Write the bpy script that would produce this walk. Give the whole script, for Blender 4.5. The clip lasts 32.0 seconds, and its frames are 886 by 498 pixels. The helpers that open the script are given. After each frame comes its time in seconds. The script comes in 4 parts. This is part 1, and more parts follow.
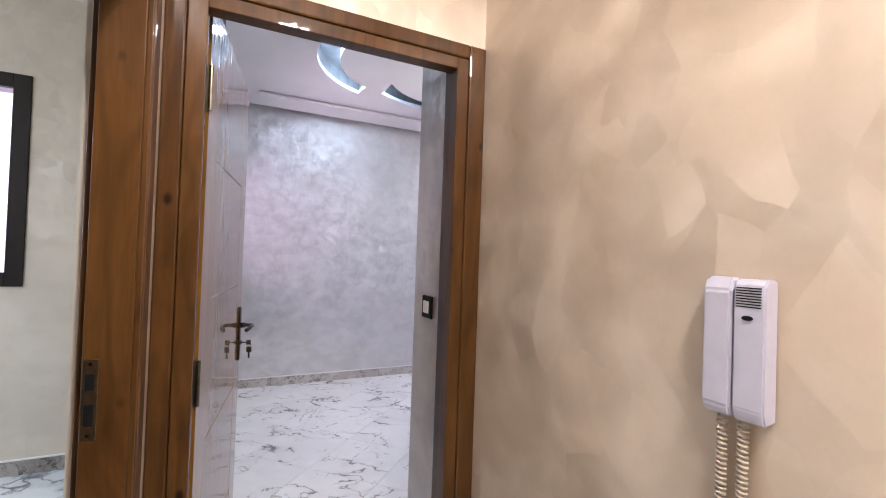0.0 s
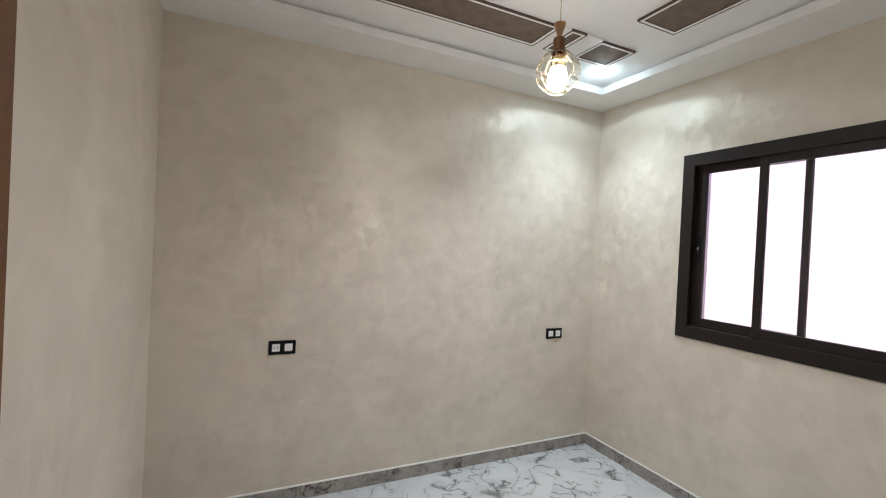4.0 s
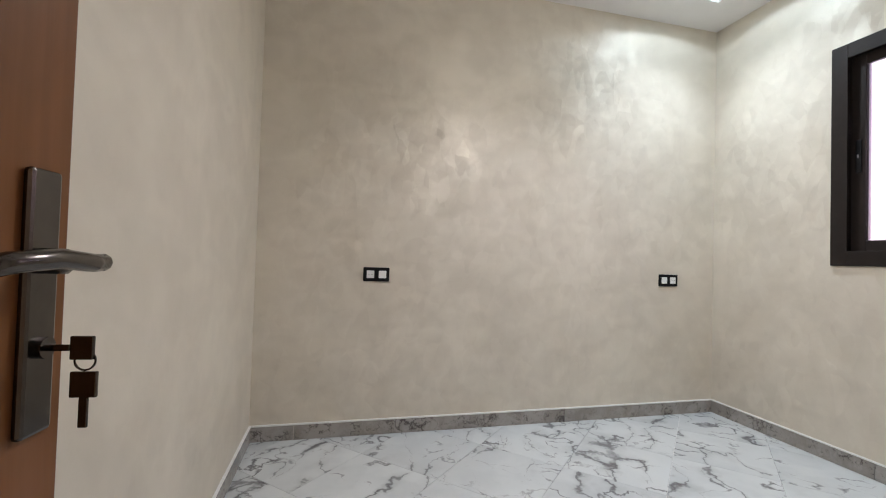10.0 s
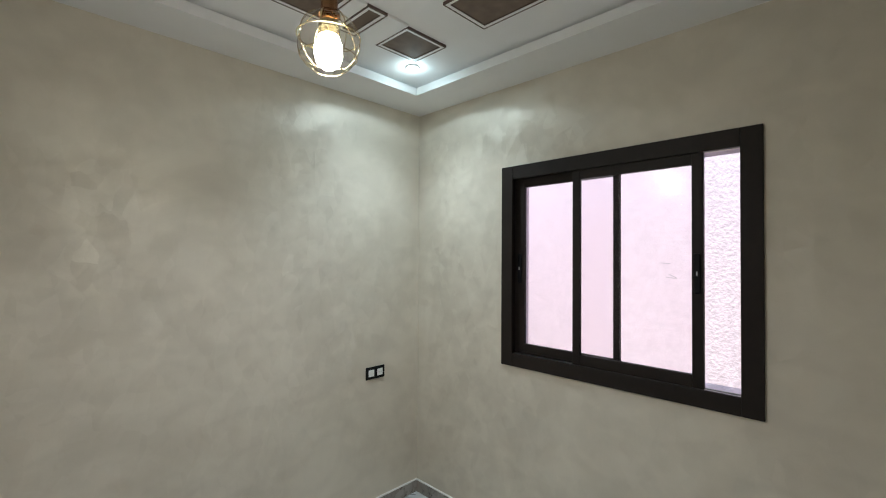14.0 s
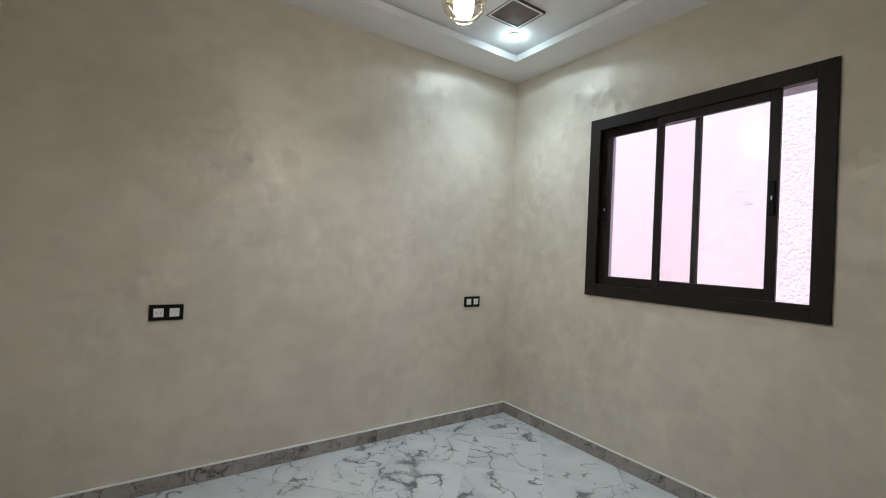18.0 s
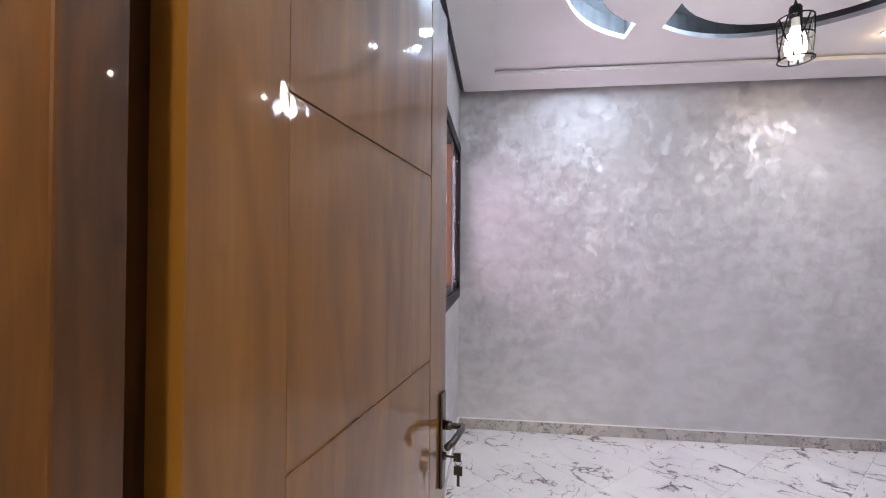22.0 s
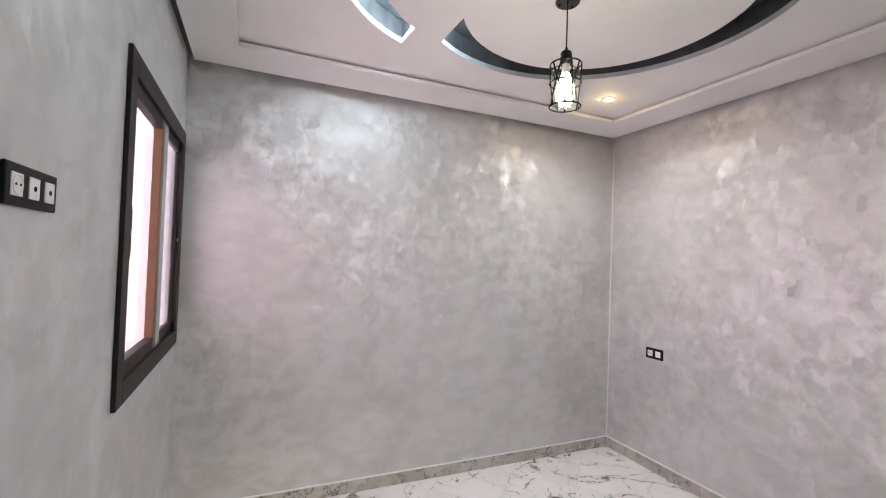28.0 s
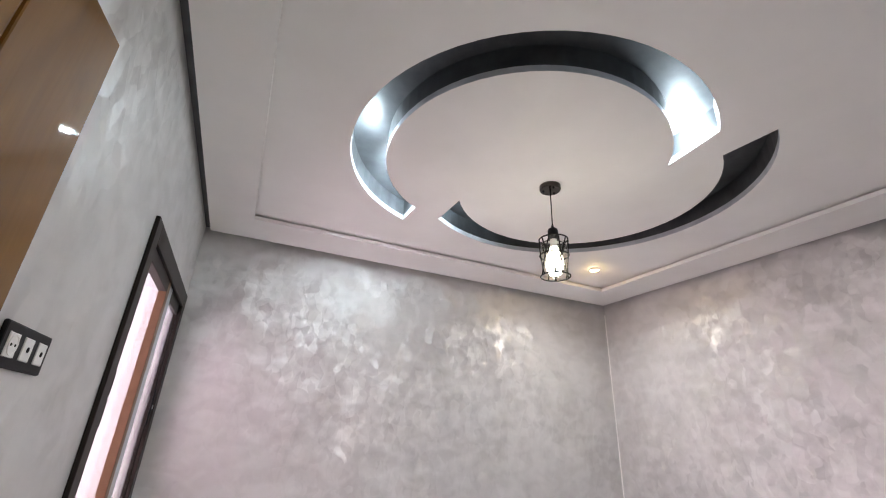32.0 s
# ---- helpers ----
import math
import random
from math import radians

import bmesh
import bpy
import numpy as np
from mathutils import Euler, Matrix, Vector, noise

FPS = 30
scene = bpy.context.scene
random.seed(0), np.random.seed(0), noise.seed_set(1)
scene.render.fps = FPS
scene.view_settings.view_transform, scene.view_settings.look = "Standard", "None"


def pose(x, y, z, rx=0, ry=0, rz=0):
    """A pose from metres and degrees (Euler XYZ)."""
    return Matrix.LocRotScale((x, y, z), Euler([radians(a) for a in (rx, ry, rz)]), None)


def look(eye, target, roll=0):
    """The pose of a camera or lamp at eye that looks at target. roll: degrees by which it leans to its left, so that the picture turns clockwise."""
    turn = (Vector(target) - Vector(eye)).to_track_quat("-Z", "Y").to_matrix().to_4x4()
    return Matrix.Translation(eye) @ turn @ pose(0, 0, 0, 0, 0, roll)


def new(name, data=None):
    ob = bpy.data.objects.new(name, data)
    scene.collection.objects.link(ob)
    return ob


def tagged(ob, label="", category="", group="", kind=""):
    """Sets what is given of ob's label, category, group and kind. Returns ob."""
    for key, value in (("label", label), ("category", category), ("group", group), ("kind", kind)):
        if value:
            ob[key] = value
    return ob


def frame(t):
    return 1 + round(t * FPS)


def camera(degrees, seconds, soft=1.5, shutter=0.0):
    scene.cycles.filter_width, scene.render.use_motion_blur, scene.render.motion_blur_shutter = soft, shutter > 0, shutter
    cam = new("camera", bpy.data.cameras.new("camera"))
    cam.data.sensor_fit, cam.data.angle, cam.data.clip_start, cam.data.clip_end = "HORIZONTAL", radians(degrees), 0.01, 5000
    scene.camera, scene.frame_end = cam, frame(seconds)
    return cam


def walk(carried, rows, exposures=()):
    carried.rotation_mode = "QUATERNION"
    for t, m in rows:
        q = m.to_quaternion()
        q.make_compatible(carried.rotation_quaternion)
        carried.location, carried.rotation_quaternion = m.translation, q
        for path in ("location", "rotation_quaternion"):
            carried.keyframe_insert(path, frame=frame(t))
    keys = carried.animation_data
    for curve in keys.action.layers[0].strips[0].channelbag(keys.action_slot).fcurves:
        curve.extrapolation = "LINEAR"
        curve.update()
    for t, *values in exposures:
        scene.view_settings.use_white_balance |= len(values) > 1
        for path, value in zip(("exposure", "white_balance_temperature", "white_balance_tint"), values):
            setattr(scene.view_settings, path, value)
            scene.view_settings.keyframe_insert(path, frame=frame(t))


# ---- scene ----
cam = camera(91.4, 32.0, 1.1)
PATH = [
    (0, (0.152, 0.128, 1.413), (1.02, 1.929, 1.446), 2.0),
    (0.5, (0.19, 0.347, 1.399), (0.823, 2.244, 1.437), 2.2),
    (1, (0.119, 0.557, 1.44), (0.49, 2.522, 1.469), 2.4),
    (1.5, (0.02, 0.637, 1.469), (-0.067, 2.635, 1.472), 2.7),
    (2, (0.02, 0.605, 1.525), (-0.704, 2.47, 1.489), 3.1),
    (2.5, (-0.049, 0.635, 1.552), (-1.356, 2.148, 1.503), 3.4),
    (3, (-0.12, 0.71, 1.565), (-1.662, 1.984, 1.534), 3.2),
    (3.5, (-0.247, 0.72, 1.601), (-1.934, 1.794, 1.578), 3.1),
    (4, (-0.308, 0.746, 1.699), (-2.119, 1.595, 1.683), 2.8),
    (4.5, (-0.269, 0.775, 1.794), (-2.166, 1.409, 1.787), 2.7),
    (6.5, (-0.146, 0.723, 1.54), (-2.112, 1.089, 1.555), 2.1),
    (7, (-0.114, 0.72, 1.464), (-2.082, 1.075, 1.492), 2.0),
    (7.5, (-0.083, 0.677, 1.369), (-2.051, 1.031, 1.404), 1.8),
    (8, (-0.068, 0.648, 1.184), (-2.026, 1.055, 1.227), 1.7),
    (8.5, (-0.016, 0.663, 0.944), (-1.95, 1.171, 0.996), 1.4),
    (9, (-0.086, 0.676, 0.806), (-2.008, 1.228, 0.851), 1.4),
    (9.5, (-0.28, 0.721, 0.86), (-2.204, 1.265, 0.902), 1.6),
    (10, (-0.463, 0.767, 1.113), (-2.405, 1.243, 1.158), 1.7),
    (10.5, (-0.683, 0.774, 1.374), (-2.63, 1.23, 1.403), 1.8),
    (11, (-0.753, 0.902, 1.539), (-2.711, 1.31, 1.563), 1.6),
    (11.5, (-0.757, 1.101, 1.726), (-2.717, 1.496, 1.746), 1.1),
    (12, (-0.775, 1.179, 1.838), (-2.664, 1.833, 1.876), 0.3),
    (12.5, (-0.808, 1.1, 1.894), (-2.562, 2.059, 1.932), 0.7),
    (13, (-0.793, 1.136, 1.886), (-2.445, 2.263, 1.926), 0.6),
    (13.5, (-0.744, 1.191, 1.881), (-2.289, 2.461, 1.918), 0.6),
    (14, (-0.673, 1.299, 1.837), (-2.078, 2.722, 1.872), 0.4),
    (14.5, (-0.687, 1.301, 1.727), (-1.883, 2.903, 1.787), 0.4),
    (16.5, (-0.526, 1.321, 1.466), (-1.586, 3.017, 1.499), 1.7),
    (17, (-0.501, 1.229, 1.408), (-1.716, 2.817, 1.438), 2.1),
    (17.5, (-0.468, 1.092, 1.356), (-1.943, 2.443, 1.373), 2.4),
    (18, (-0.353, 0.908, 1.407), (-2.003, 2.038, 1.421), 2.5),
    (18.5, (-0.22, 0.79, 1.464), (-1.923, 1.839, 1.487), 2.2),
    (19, (-0.066, 0.742, 1.54), (-1.778, 1.777, 1.571), 1.8),
    (19.5, (0.123, 0.742, 1.509), (-1.579, 1.79, 1.565), 1.2),
    (20, (0.243, 0.836, 1.508), (-1.329, 2.072, 1.562), 0.6),
    (20.5, (0.26, 0.902, 1.532), (-1.082, 2.384, 1.583), 0.2),
    (21, (0.252, 0.996, 1.509), (-0.708, 2.75, 1.546), -0.4),
    (21.5, (0.269, 1.048, 1.502), (-0.281, 2.971, 1.534), -0.0),
    (22, (0.325, 1.222, 1.506), (0.08, 3.207, 1.527), 0.4),
    (22.5, (0.365, 1.452, 1.579), (0.309, 3.451, 1.599), 0.9),
    (23, (0.392, 1.6, 1.683), (0.434, 3.6, 1.696), 1.2),
    (23.5, (0.419, 1.787, 1.751), (0.66, 3.773, 1.775), 1.1),
    (24, (0.438, 1.893, 1.774), (0.965, 3.822, 1.813), 0.9),
    (24.5, (0.455, 1.947, 1.882), (1.16, 3.819, 1.928), 0.8),
    (25, (0.478, 1.941, 1.998), (1.24, 3.789, 2.039), 1.0),
    (25.5, (0.479, 1.923, 2.023), (1.268, 3.76, 2.065), 1.3),
    (27.5, (0.45, 1.803, 1.735), (1.234, 3.642, 1.769), 2.1),
    (28, (0.436, 1.831, 1.71), (1.233, 3.665, 1.753), 2.0),
    (28.5, (0.45, 1.813, 1.7), (1.239, 3.651, 1.711), 2.0),
    (29, (0.433, 1.845, 1.695), (1.245, 3.665, 1.524), 1.8),
    (29.5, (0.441, 1.832, 1.69), (1.241, 3.616, 1.269), 1.5),
    (30, (0.436, 1.833, 1.687), (1.232, 3.598, 1.186), 1.5),
    (30.5, (0.431, 1.836, 1.69), (1.246, 3.657, 1.551), 1.6),
    (31, (0.43, 1.832, 1.695), (1.200, 3.624, 2.140), 2.2),
    (31.5, (0.42, 1.834, 1.703), (1.158, 3.561, 2.395), 2.5),
    (32, (0.411, 1.835, 1.708), (1.152, 3.523, 2.485), 2.6),
]
walk(cam, [(t, look(eye, target, roll)) for t, eye, target, roll in PATH], [(0, 2.1, 5600, 13), (0.5, 1.9, 5500, 10), (1, 1.7, 5300, 7), (1.5, 1.6, 5600, 8), (2, 1.42, 6300, 12), (3, 1.55, 6800, 18), (4, 1.5, 6300, 13), (7, 1.6, 6100, 15), (9, 1.65, 6100, 11), (10, 1.65, 6250, 14), (11, 1.5, 6200, 17), (12, 1.3, 6200, 14), (13, 1.0, 6250, 6), (14.5, 0.97, 6200, 5), (18, 1.05, 6200, 9), (19, 1.12, 6250, 11), (20, 1.7, 6100, 12), (20.5, 1.8, 5850, 12), (21, 1.6, 5600, 13), (21.5, 1.6, 5400, 13), (22, 2.1, 5900, 14), (22.5, 2.4, 6000, 11), (23, 2.4, 5950, 7), (24, 2.15, 5900, 7), (25, 2.0, 6300, 6), (28, 2.0, 6350, 6), (32, 1.98, 6400, 6)])

# ---------------------------------------------------------------- world, sun and lamps
world = bpy.data.worlds.new("sky")
scene.world = world
world.use_nodes = True
wn = world.node_tree
sky = wn.nodes.new("ShaderNodeTexSky")
sky.sky_type, sky.sun_disc = "NISHITA", False
sky.sun_elevation, sky.sun_rotation = radians(62), radians(180)
wn.links.new(sky.outputs[0], wn.nodes["Background"].inputs[0])
wn.nodes["Background"].inputs[1].default_value = 0.12


def lamp(name, kind, place, watts, colour, radius=0.03, target=None, angle=None, blend=0.3):
    d = bpy.data.lights.new(name, kind)
    d.energy, d.color = watts, colour
    if kind in ("POINT", "SPOT"):
        d.shadow_soft_size = radius
    if kind == "SPOT":
        d.spot_size, d.spot_blend = radians(angle), blend
    ob = new(name, d)
    ob.matrix_world = look(place, target) if target else Matrix.Translation(place)
    return ob


sun = lamp("sun", "SUN", (0, -4, 8), 2.8, (1.0, 0.93, 0.85), target=(0.25, -2.4, 5.0))
sun.data.angle = radians(0.5)
LAMP_A, LAMP_B = (-1.84, 1.98), (1.709, 3.42)
lamp("pendant_light_a", "SPOT", (LAMP_A[0], LAMP_A[1], 2.392), 18, (0.98, 0.97, 1.0), 0.06, (LAMP_A[0], LAMP_A[1], 0), 176, 0.7)
lamp("pendant_light_b", "SPOT", (LAMP_B[0], LAMP_B[1], 2.42), 7, (1.0, 0.94, 1.0), 0.06, (LAMP_B[0], LAMP_B[1], 0), 176, 0.7)
DOWN_A = (-2.70, 3.07)
lamp("downlight_a_light", "SPOT", (*DOWN_A, 3.008), 29, (0.80, 0.92, 1.0), 0.025, (*DOWN_A, 0), 118, 1.0)
lamp("downlight_a_spill_light", "SPOT", (*DOWN_A, 3.008), 4.2, (0.76, 0.91, 1.0), 0.02, (*DOWN_A, 0), 152, 0.12)
lamp("downlight_a_stray_light", "POINT", (*DOWN_A, 2.975), 0.7, (0.70, 0.93, 1.0), 0.02)
DOWN_B = ((2.78, 4.26, 17), (0.665, 2.455, 1.2))
for x, y, watts in DOWN_B:
    lamp("downlight_b_light", "SPOT", (x, y, 2.917), watts, (1.0, 0.95, 0.95), 0.03, (x, y, 0), 160, 1.0)
    lamp("downlight_b_stray_light", "POINT", (x, y, 2.912), 0.028 * watts, (1.0, 0.66, 0.26), 0.02)
lamp("hall_light", "SPOT", (0.42, -0.3, 2.90), 66, (1.0, 0.86, 0.72), 0.12, (0.42, -0.3, 0), 165, 0.3)

day = lamp("window_daylight", "AREA", (-0.075, 4.27, 1.78), 2.4, (1.0, 0.70, 0.79), target=(1.0, 4.27, 1.78))
day.data.shape, day.data.size, day.data.size_y, day.data.spread = "RECTANGLE", 1.03, 1.06, radians(138)

# ---------------------------------------------------------------- materials


def mat(name):
    m = bpy.data.materials.new(name)
    m.use_nodes = True
    n = m.node_tree
    return m, n, n.nodes["Principled BSDF"]


def nd(n, kind, **inputs):
    node = n.nodes.new(kind)
    for key, value in inputs.items():
        node.inputs[key.replace("_", " ")].default_value = value
    return node


def ramp(n, source, stops, smooth=False):
    r = n.nodes.new("ShaderNodeValToRGB")
    if smooth:
        r.color_ramp.interpolation = "EASE"
    els = r.color_ramp.elements
    while len(els) < len(stops):
        els.new(0.5)
    for e, (at, col) in zip(els, stops):
        e.position = at
        e.color = (*col, 1) if len(col) == 3 else col
    n.links.new(source, r.inputs[0])
    return r.outputs[0]


def coords(n, scale=(1, 1, 1), rot=(0, 0, 0), kind="Object", random_shift=0.0):
    tc = n.nodes.new("ShaderNodeTexCoord")
    mp = n.nodes.new("ShaderNodeMapping")
    mp.inputs["Scale"].default_value = scale
    mp.inputs["Rotation"].default_value = [radians(a) for a in rot]
    n.links.new(tc.outputs[kind], mp.inputs[0])
    if random_shift:
        oi = n.nodes.new("ShaderNodeObjectInfo")
        ml = n.nodes.new("ShaderNodeMath")
        ml.operation = "MULTIPLY"
        ml.inputs[1].default_value = random_shift
        n.links.new(oi.outputs["Random"], ml.inputs[0])
        n.links.new(ml.outputs[0], mp.inputs["Location"])
    return mp.outputs[0]


def mixc(n, fac, a, b, blend="MIX"):
    m = n.nodes.new("ShaderNodeMix")
    m.data_type, m.blend_type = "RGBA", blend
    for sock, v in ((0, fac), (6, a), (7, b)):
        if hasattr(v, "is_linked"):
            n.links.new(v, m.inputs[sock])
        else:
            m.inputs[sock].default_value = v if sock == 0 else (*v, 1)
    return m.outputs[2]


def bump(n, bsdf, height, strength, distance):
    b = n.nodes.new("ShaderNodeBump")
    b.inputs["Strength"].default_value, b.inputs["Distance"].default_value = strength, distance
    n.links.new(height, b.inputs["Height"])
    n.links.new(b.outputs[0], bsdf.inputs["Normal"])


def noise_tex(n, vec, scale, detail=4, rough=0.55, distortion=0.0):
    t = nd(n, "ShaderNodeTexNoise", Scale=scale, Detail=detail, Roughness=rough, Distortion=distortion)
    n.links.new(vec, t.inputs["Vector"])
    return t.outputs[0]


def math_node(n, op, a, b):
    k = n.nodes.new("ShaderNodeMath")
    k.operation = op
    for sock, v in ((0, a), (1, b)):
        if hasattr(v, "is_linked"):
            n.links.new(v, k.inputs[sock])
        else:
            k.inputs[sock].default_value = v
    return k.outputs[0]


def vec_node(n, op, a, b):
    k = n.nodes.new("ShaderNodeVectorMath")
    k.operation = op
    for sock, v in ((0, a), (1, b)):
        if hasattr(v, "is_linked"):
            n.links.new(v, k.inputs[sock])
        elif v is not None:
            k.inputs[sock].default_value = v
    return k.outputs[0]


def colour_noise(n, vec, scale, detail=2.0, rough=0.5):
    t = nd(n, "ShaderNodeTexNoise", Scale=scale, Detail=detail, Roughness=rough)
    n.links.new(vec, t.inputs["Vector"])
    return t.outputs["Color"]


def dabs(n, v, scale, swirl, crisp, rot, stretch):
    """Overlapping trowel dabs: swirled patches with firm edges, each leaning its own way."""
    mp = n.nodes.new("ShaderNodeMapping")
    mp.inputs["Rotation"].default_value = [radians(a) for a in rot]
    mp.inputs["Scale"].default_value = stretch
    n.links.new(v, mp.inputs[0])
    t = nd(n, "ShaderNodeTexNoise", Scale=scale, Detail=1.2, Roughness=0.45, Distortion=swirl)
    n.links.new(mp.outputs[0], t.inputs["Vector"])
    c = vec_node(n, "MULTIPLY", vec_node(n, "SUBTRACT", t.outputs["Color"], (0.5, 0.5, 0.5)), (crisp, crisp, crisp))
    c = vec_node(n, "MAXIMUM", vec_node(n, "MINIMUM", c, (0.5, 0.5, 0.5)), (-0.5, -0.5, -0.5))
    return vec_node(n, "ADD", c, (0.5, 0.5, 0.5))


def flakes(n, v, scale, swirl, rot):
    """Small overlapping trowel scales, upright and curved: one random colour each."""
    c = vec_node(n, "SUBTRACT", colour_noise(n, v, scale * 0.55, 1.5), (0.5, 0.5, 0.5))
    bent = vec_node(n, "ADD", v, vec_node(n, "MULTIPLY", c, (swirl, swirl, swirl)))
    mp = n.nodes.new("ShaderNodeMapping")
    mp.inputs["Rotation"].default_value = [radians(a) for a in rot]
    mp.inputs["Scale"].default_value = (1.0, 1.0, 0.6)
    n.links.new(bent, mp.inputs[0])
    t = nd(n, "ShaderNodeTexVoronoi", Scale=scale)
    n.links.new(mp.outputs[0], t.inputs["Vector"])
    return t.outputs["Color"]


def stucco(name, light, dark, rough, tilt, cell, cloud, pearl=0.1, mottle=0.15):
    """Pearl stucco: a soft clouded ground under a waxed skin of trowel scales, each leaning its own way."""
    m, n, b = mat(name)
    v = coords(n)
    half = (0.5, 0.5, 0.5)
    d1 = dabs(n, v, cell, 0.5, 4.0, (24, -18, 32), (1.0, 1.0, 1.6))
    f1 = flakes(n, v, cell * 3.2, 0.07, (14, -12, 20))
    f2 = flakes(n, vec_node(n, "ADD", v, (3.1, 5.3, 1.7)), cell * 2.2, 0.09, (-16, 10, -24))
    ripple = colour_noise(n, v, cell * 5.0, 2)
    fine = noise_tex(n, v, 90, 3, 0.6)
    geo = n.nodes.new("ShaderNodeNewGeometry")

    def leaning(weights):
        total = geo.outputs["Normal"]
        for source, k in weights:
            total = vec_node(n, "ADD", total, vec_node(n, "MULTIPLY", vec_node(n, "SUBTRACT", source, half), (k * tilt,) * 3))
        return vec_node(n, "NORMALIZE", total, None)

    n.links.new(leaning(((d1, 0.6), (f1, 0.75), (f2, 0.75), (ripple, 0.5))), b.inputs["Normal"])
    broad = noise_tex(n, v, cloud, 4, 0.6, 0.8)
    sep = n.nodes.new("ShaderNodeSeparateColor")
    n.links.new(d1, sep.inputs[0])
    dab = sep.outputs[0]
    tone = math_node(n, "ADD", math_node(n, "MULTIPLY", broad, 0.92 - mottle), math_node(n, "MULTIPLY", dab, mottle))
    tone = math_node(n, "ADD", tone, math_node(n, "MULTIPLY", fine, 0.08))
    colour = ramp(n, tone, [(0.25, dark), (0.75, light)], True)
    n.links.new(colour, b.inputs["Base Color"])
    b.inputs["Roughness"].default_value = rough + 0.1
    skin = nd(n, "ShaderNodeBsdfGlossy", Roughness=rough)
    n.links.new(colour, skin.inputs["Color"])
    n.links.new(leaning(((d1, 0.9), (f1, 1.25), (f2, 1.25), (ripple, 0.7))), skin.inputs["Normal"])
    both = nd(n, "ShaderNodeMixShader", Fac=pearl)
    n.links.new(b.outputs[0], both.inputs[1])
    n.links.new(skin.outputs[0], both.inputs[2])
    n.links.new(both.outputs[0], n.nodes["Material Output"].inputs[0])
    return m


STUCCO_BEIGE = stucco("stucco_beige", (0.72, 0.66, 0.555), (0.61, 0.553, 0.460), 0.42, 0.09, 5.0, 1.4, 0.09, 0.12)
STUCCO_HALL = stucco("stucco_hall", (0.70, 0.610, 0.500), (0.52, 0.435, 0.335), 0.40, 0.12, 3.8, 1.5, 0.16, 0.16)
STUCCO_GREY = stucco("stucco_grey", (0.67, 0.665, 0.665), (0.54, 0.535, 0.533), 0.42, 0.175, 6.8, 1.4, 0.34, 0.14)
STUCCO_SILVER = stucco("stucco_silver", (0.74, 0.78, 0.83), (0.50, 0.53, 0.57), 0.36, 0.10, 9.0, 2.0, 0.25)


def plain(name, colour, rough, metal=0.0, spot=0.0, scale=30, relief=0.0, coat=0.0):
    m, n, b = mat(name)
    b.inputs["Roughness"].default_value, b.inputs["Metallic"].default_value = rough, metal
    b.inputs["Coat Weight"].default_value = coat
    b.inputs["Base Color"].default_value = (*colour, 1)
    if spot or relief:
        v = coords(n)
        t = noise_tex(n, v, scale, 4)
        if spot:
            lo = tuple(c * (1 - spot) for c in colour)
            hi = tuple(min(1, c * (1 + spot)) for c in colour)
            n.links.new(ramp(n, t, [(0.3, lo), (0.7, hi)]), b.inputs["Base Color"])
        if relief:
            bump(n, b, t, relief, 0.01)
    return m


WHITE_CEILING = plain("white_ceiling_paint", (0.82, 0.81, 0.805), 0.55, 0, 0.03, 3, 0.02)
WHITE_CAULK = plain("white_caulk", (0.82, 0.82, 0.80), 0.5, 0, 0.05, 60)
PINK_PLASTER = plain("pink_white_plaster", (0.83, 0.735, 0.79), 0.9, 0, 0.12, 38, 1.0)
COURT_FLOOR = plain("courtyard_cement", (0.42, 0.40, 0.38), 0.8, 0, 0.15, 8, 0.3)
ALU_BROWN = plain("brown_aluminium", (0.017, 0.012, 0.010), 0.5, 0.0, 0.1, 25)
ALU_WARM = plain("warm_brown_aluminium", (0.170, 0.085, 0.042), 0.45, 0.0, 0.1, 25)
SEAL_GREY = plain("grey_seal", (0.50, 0.54, 0.58), 0.35, 0.3, 0.1, 30)
ALU_LIGHT = plain("brushed_steel", (0.62, 0.62, 0.62), 0.3, 1.0, 0.08, 80)
CHROME = plain("dark_nickel", (0.10, 0.088, 0.08), 0.2, 1.0, 0.1, 40)
BLACK_PLASTIC = plain("black_plastic", (0.008, 0.008, 0.009), 0.5, 0, 0.1, 60)
BLACK_METAL = plain("black_wire", (0.006, 0.006, 0.006), 0.6, 0.0, 0.1, 60)
WHITE_PLASTIC = plain("white_plastic", (0.80, 0.80, 0.78), 0.35, 0, 0.03, 40)
INTERCOM_PLASTIC = plain("intercom_plastic", (0.50, 0.50, 0.60), 0.4, 0, 0.04, 30)
CORD_BEIGE = plain("beige_cord", (0.46, 0.39, 0.31), 0.5, 0, 0.05, 40)
DARK_HOLE = plain("dark_hole", (0.01, 0.01, 0.01), 0.8, 0, 0.1, 60)
HINGE_STEEL = plain("dull_hinge_brass", (0.17, 0.14, 0.09), 0.35, 1.0, 0.2, 60)
COPPER = plain("dark_copper", (0.30, 0.16, 0.085), 0.25, 1.0, 0.1, 60)
GOLD = plain("polished_gold", (0.55, 0.45, 0.27), 0.18, 1.0, 0.06, 60)
BRASS_CONE = plain("satin_brass_cone", (0.60, 0.36, 0.20), 0.3, 1.0, 0.08, 60)
PAPER_MARK = plain("pencil_mark", (0.30, 0.28, 0.30), 0.9, 0, 0.1, 60)
# Mottled dark grey inside the ceiling slots and the gap along the walls.
DARK_RECESS = plain("dark_grey_recess", (0.085, 0.090, 0.098), 0.40, 0.35, 0.25, 9)
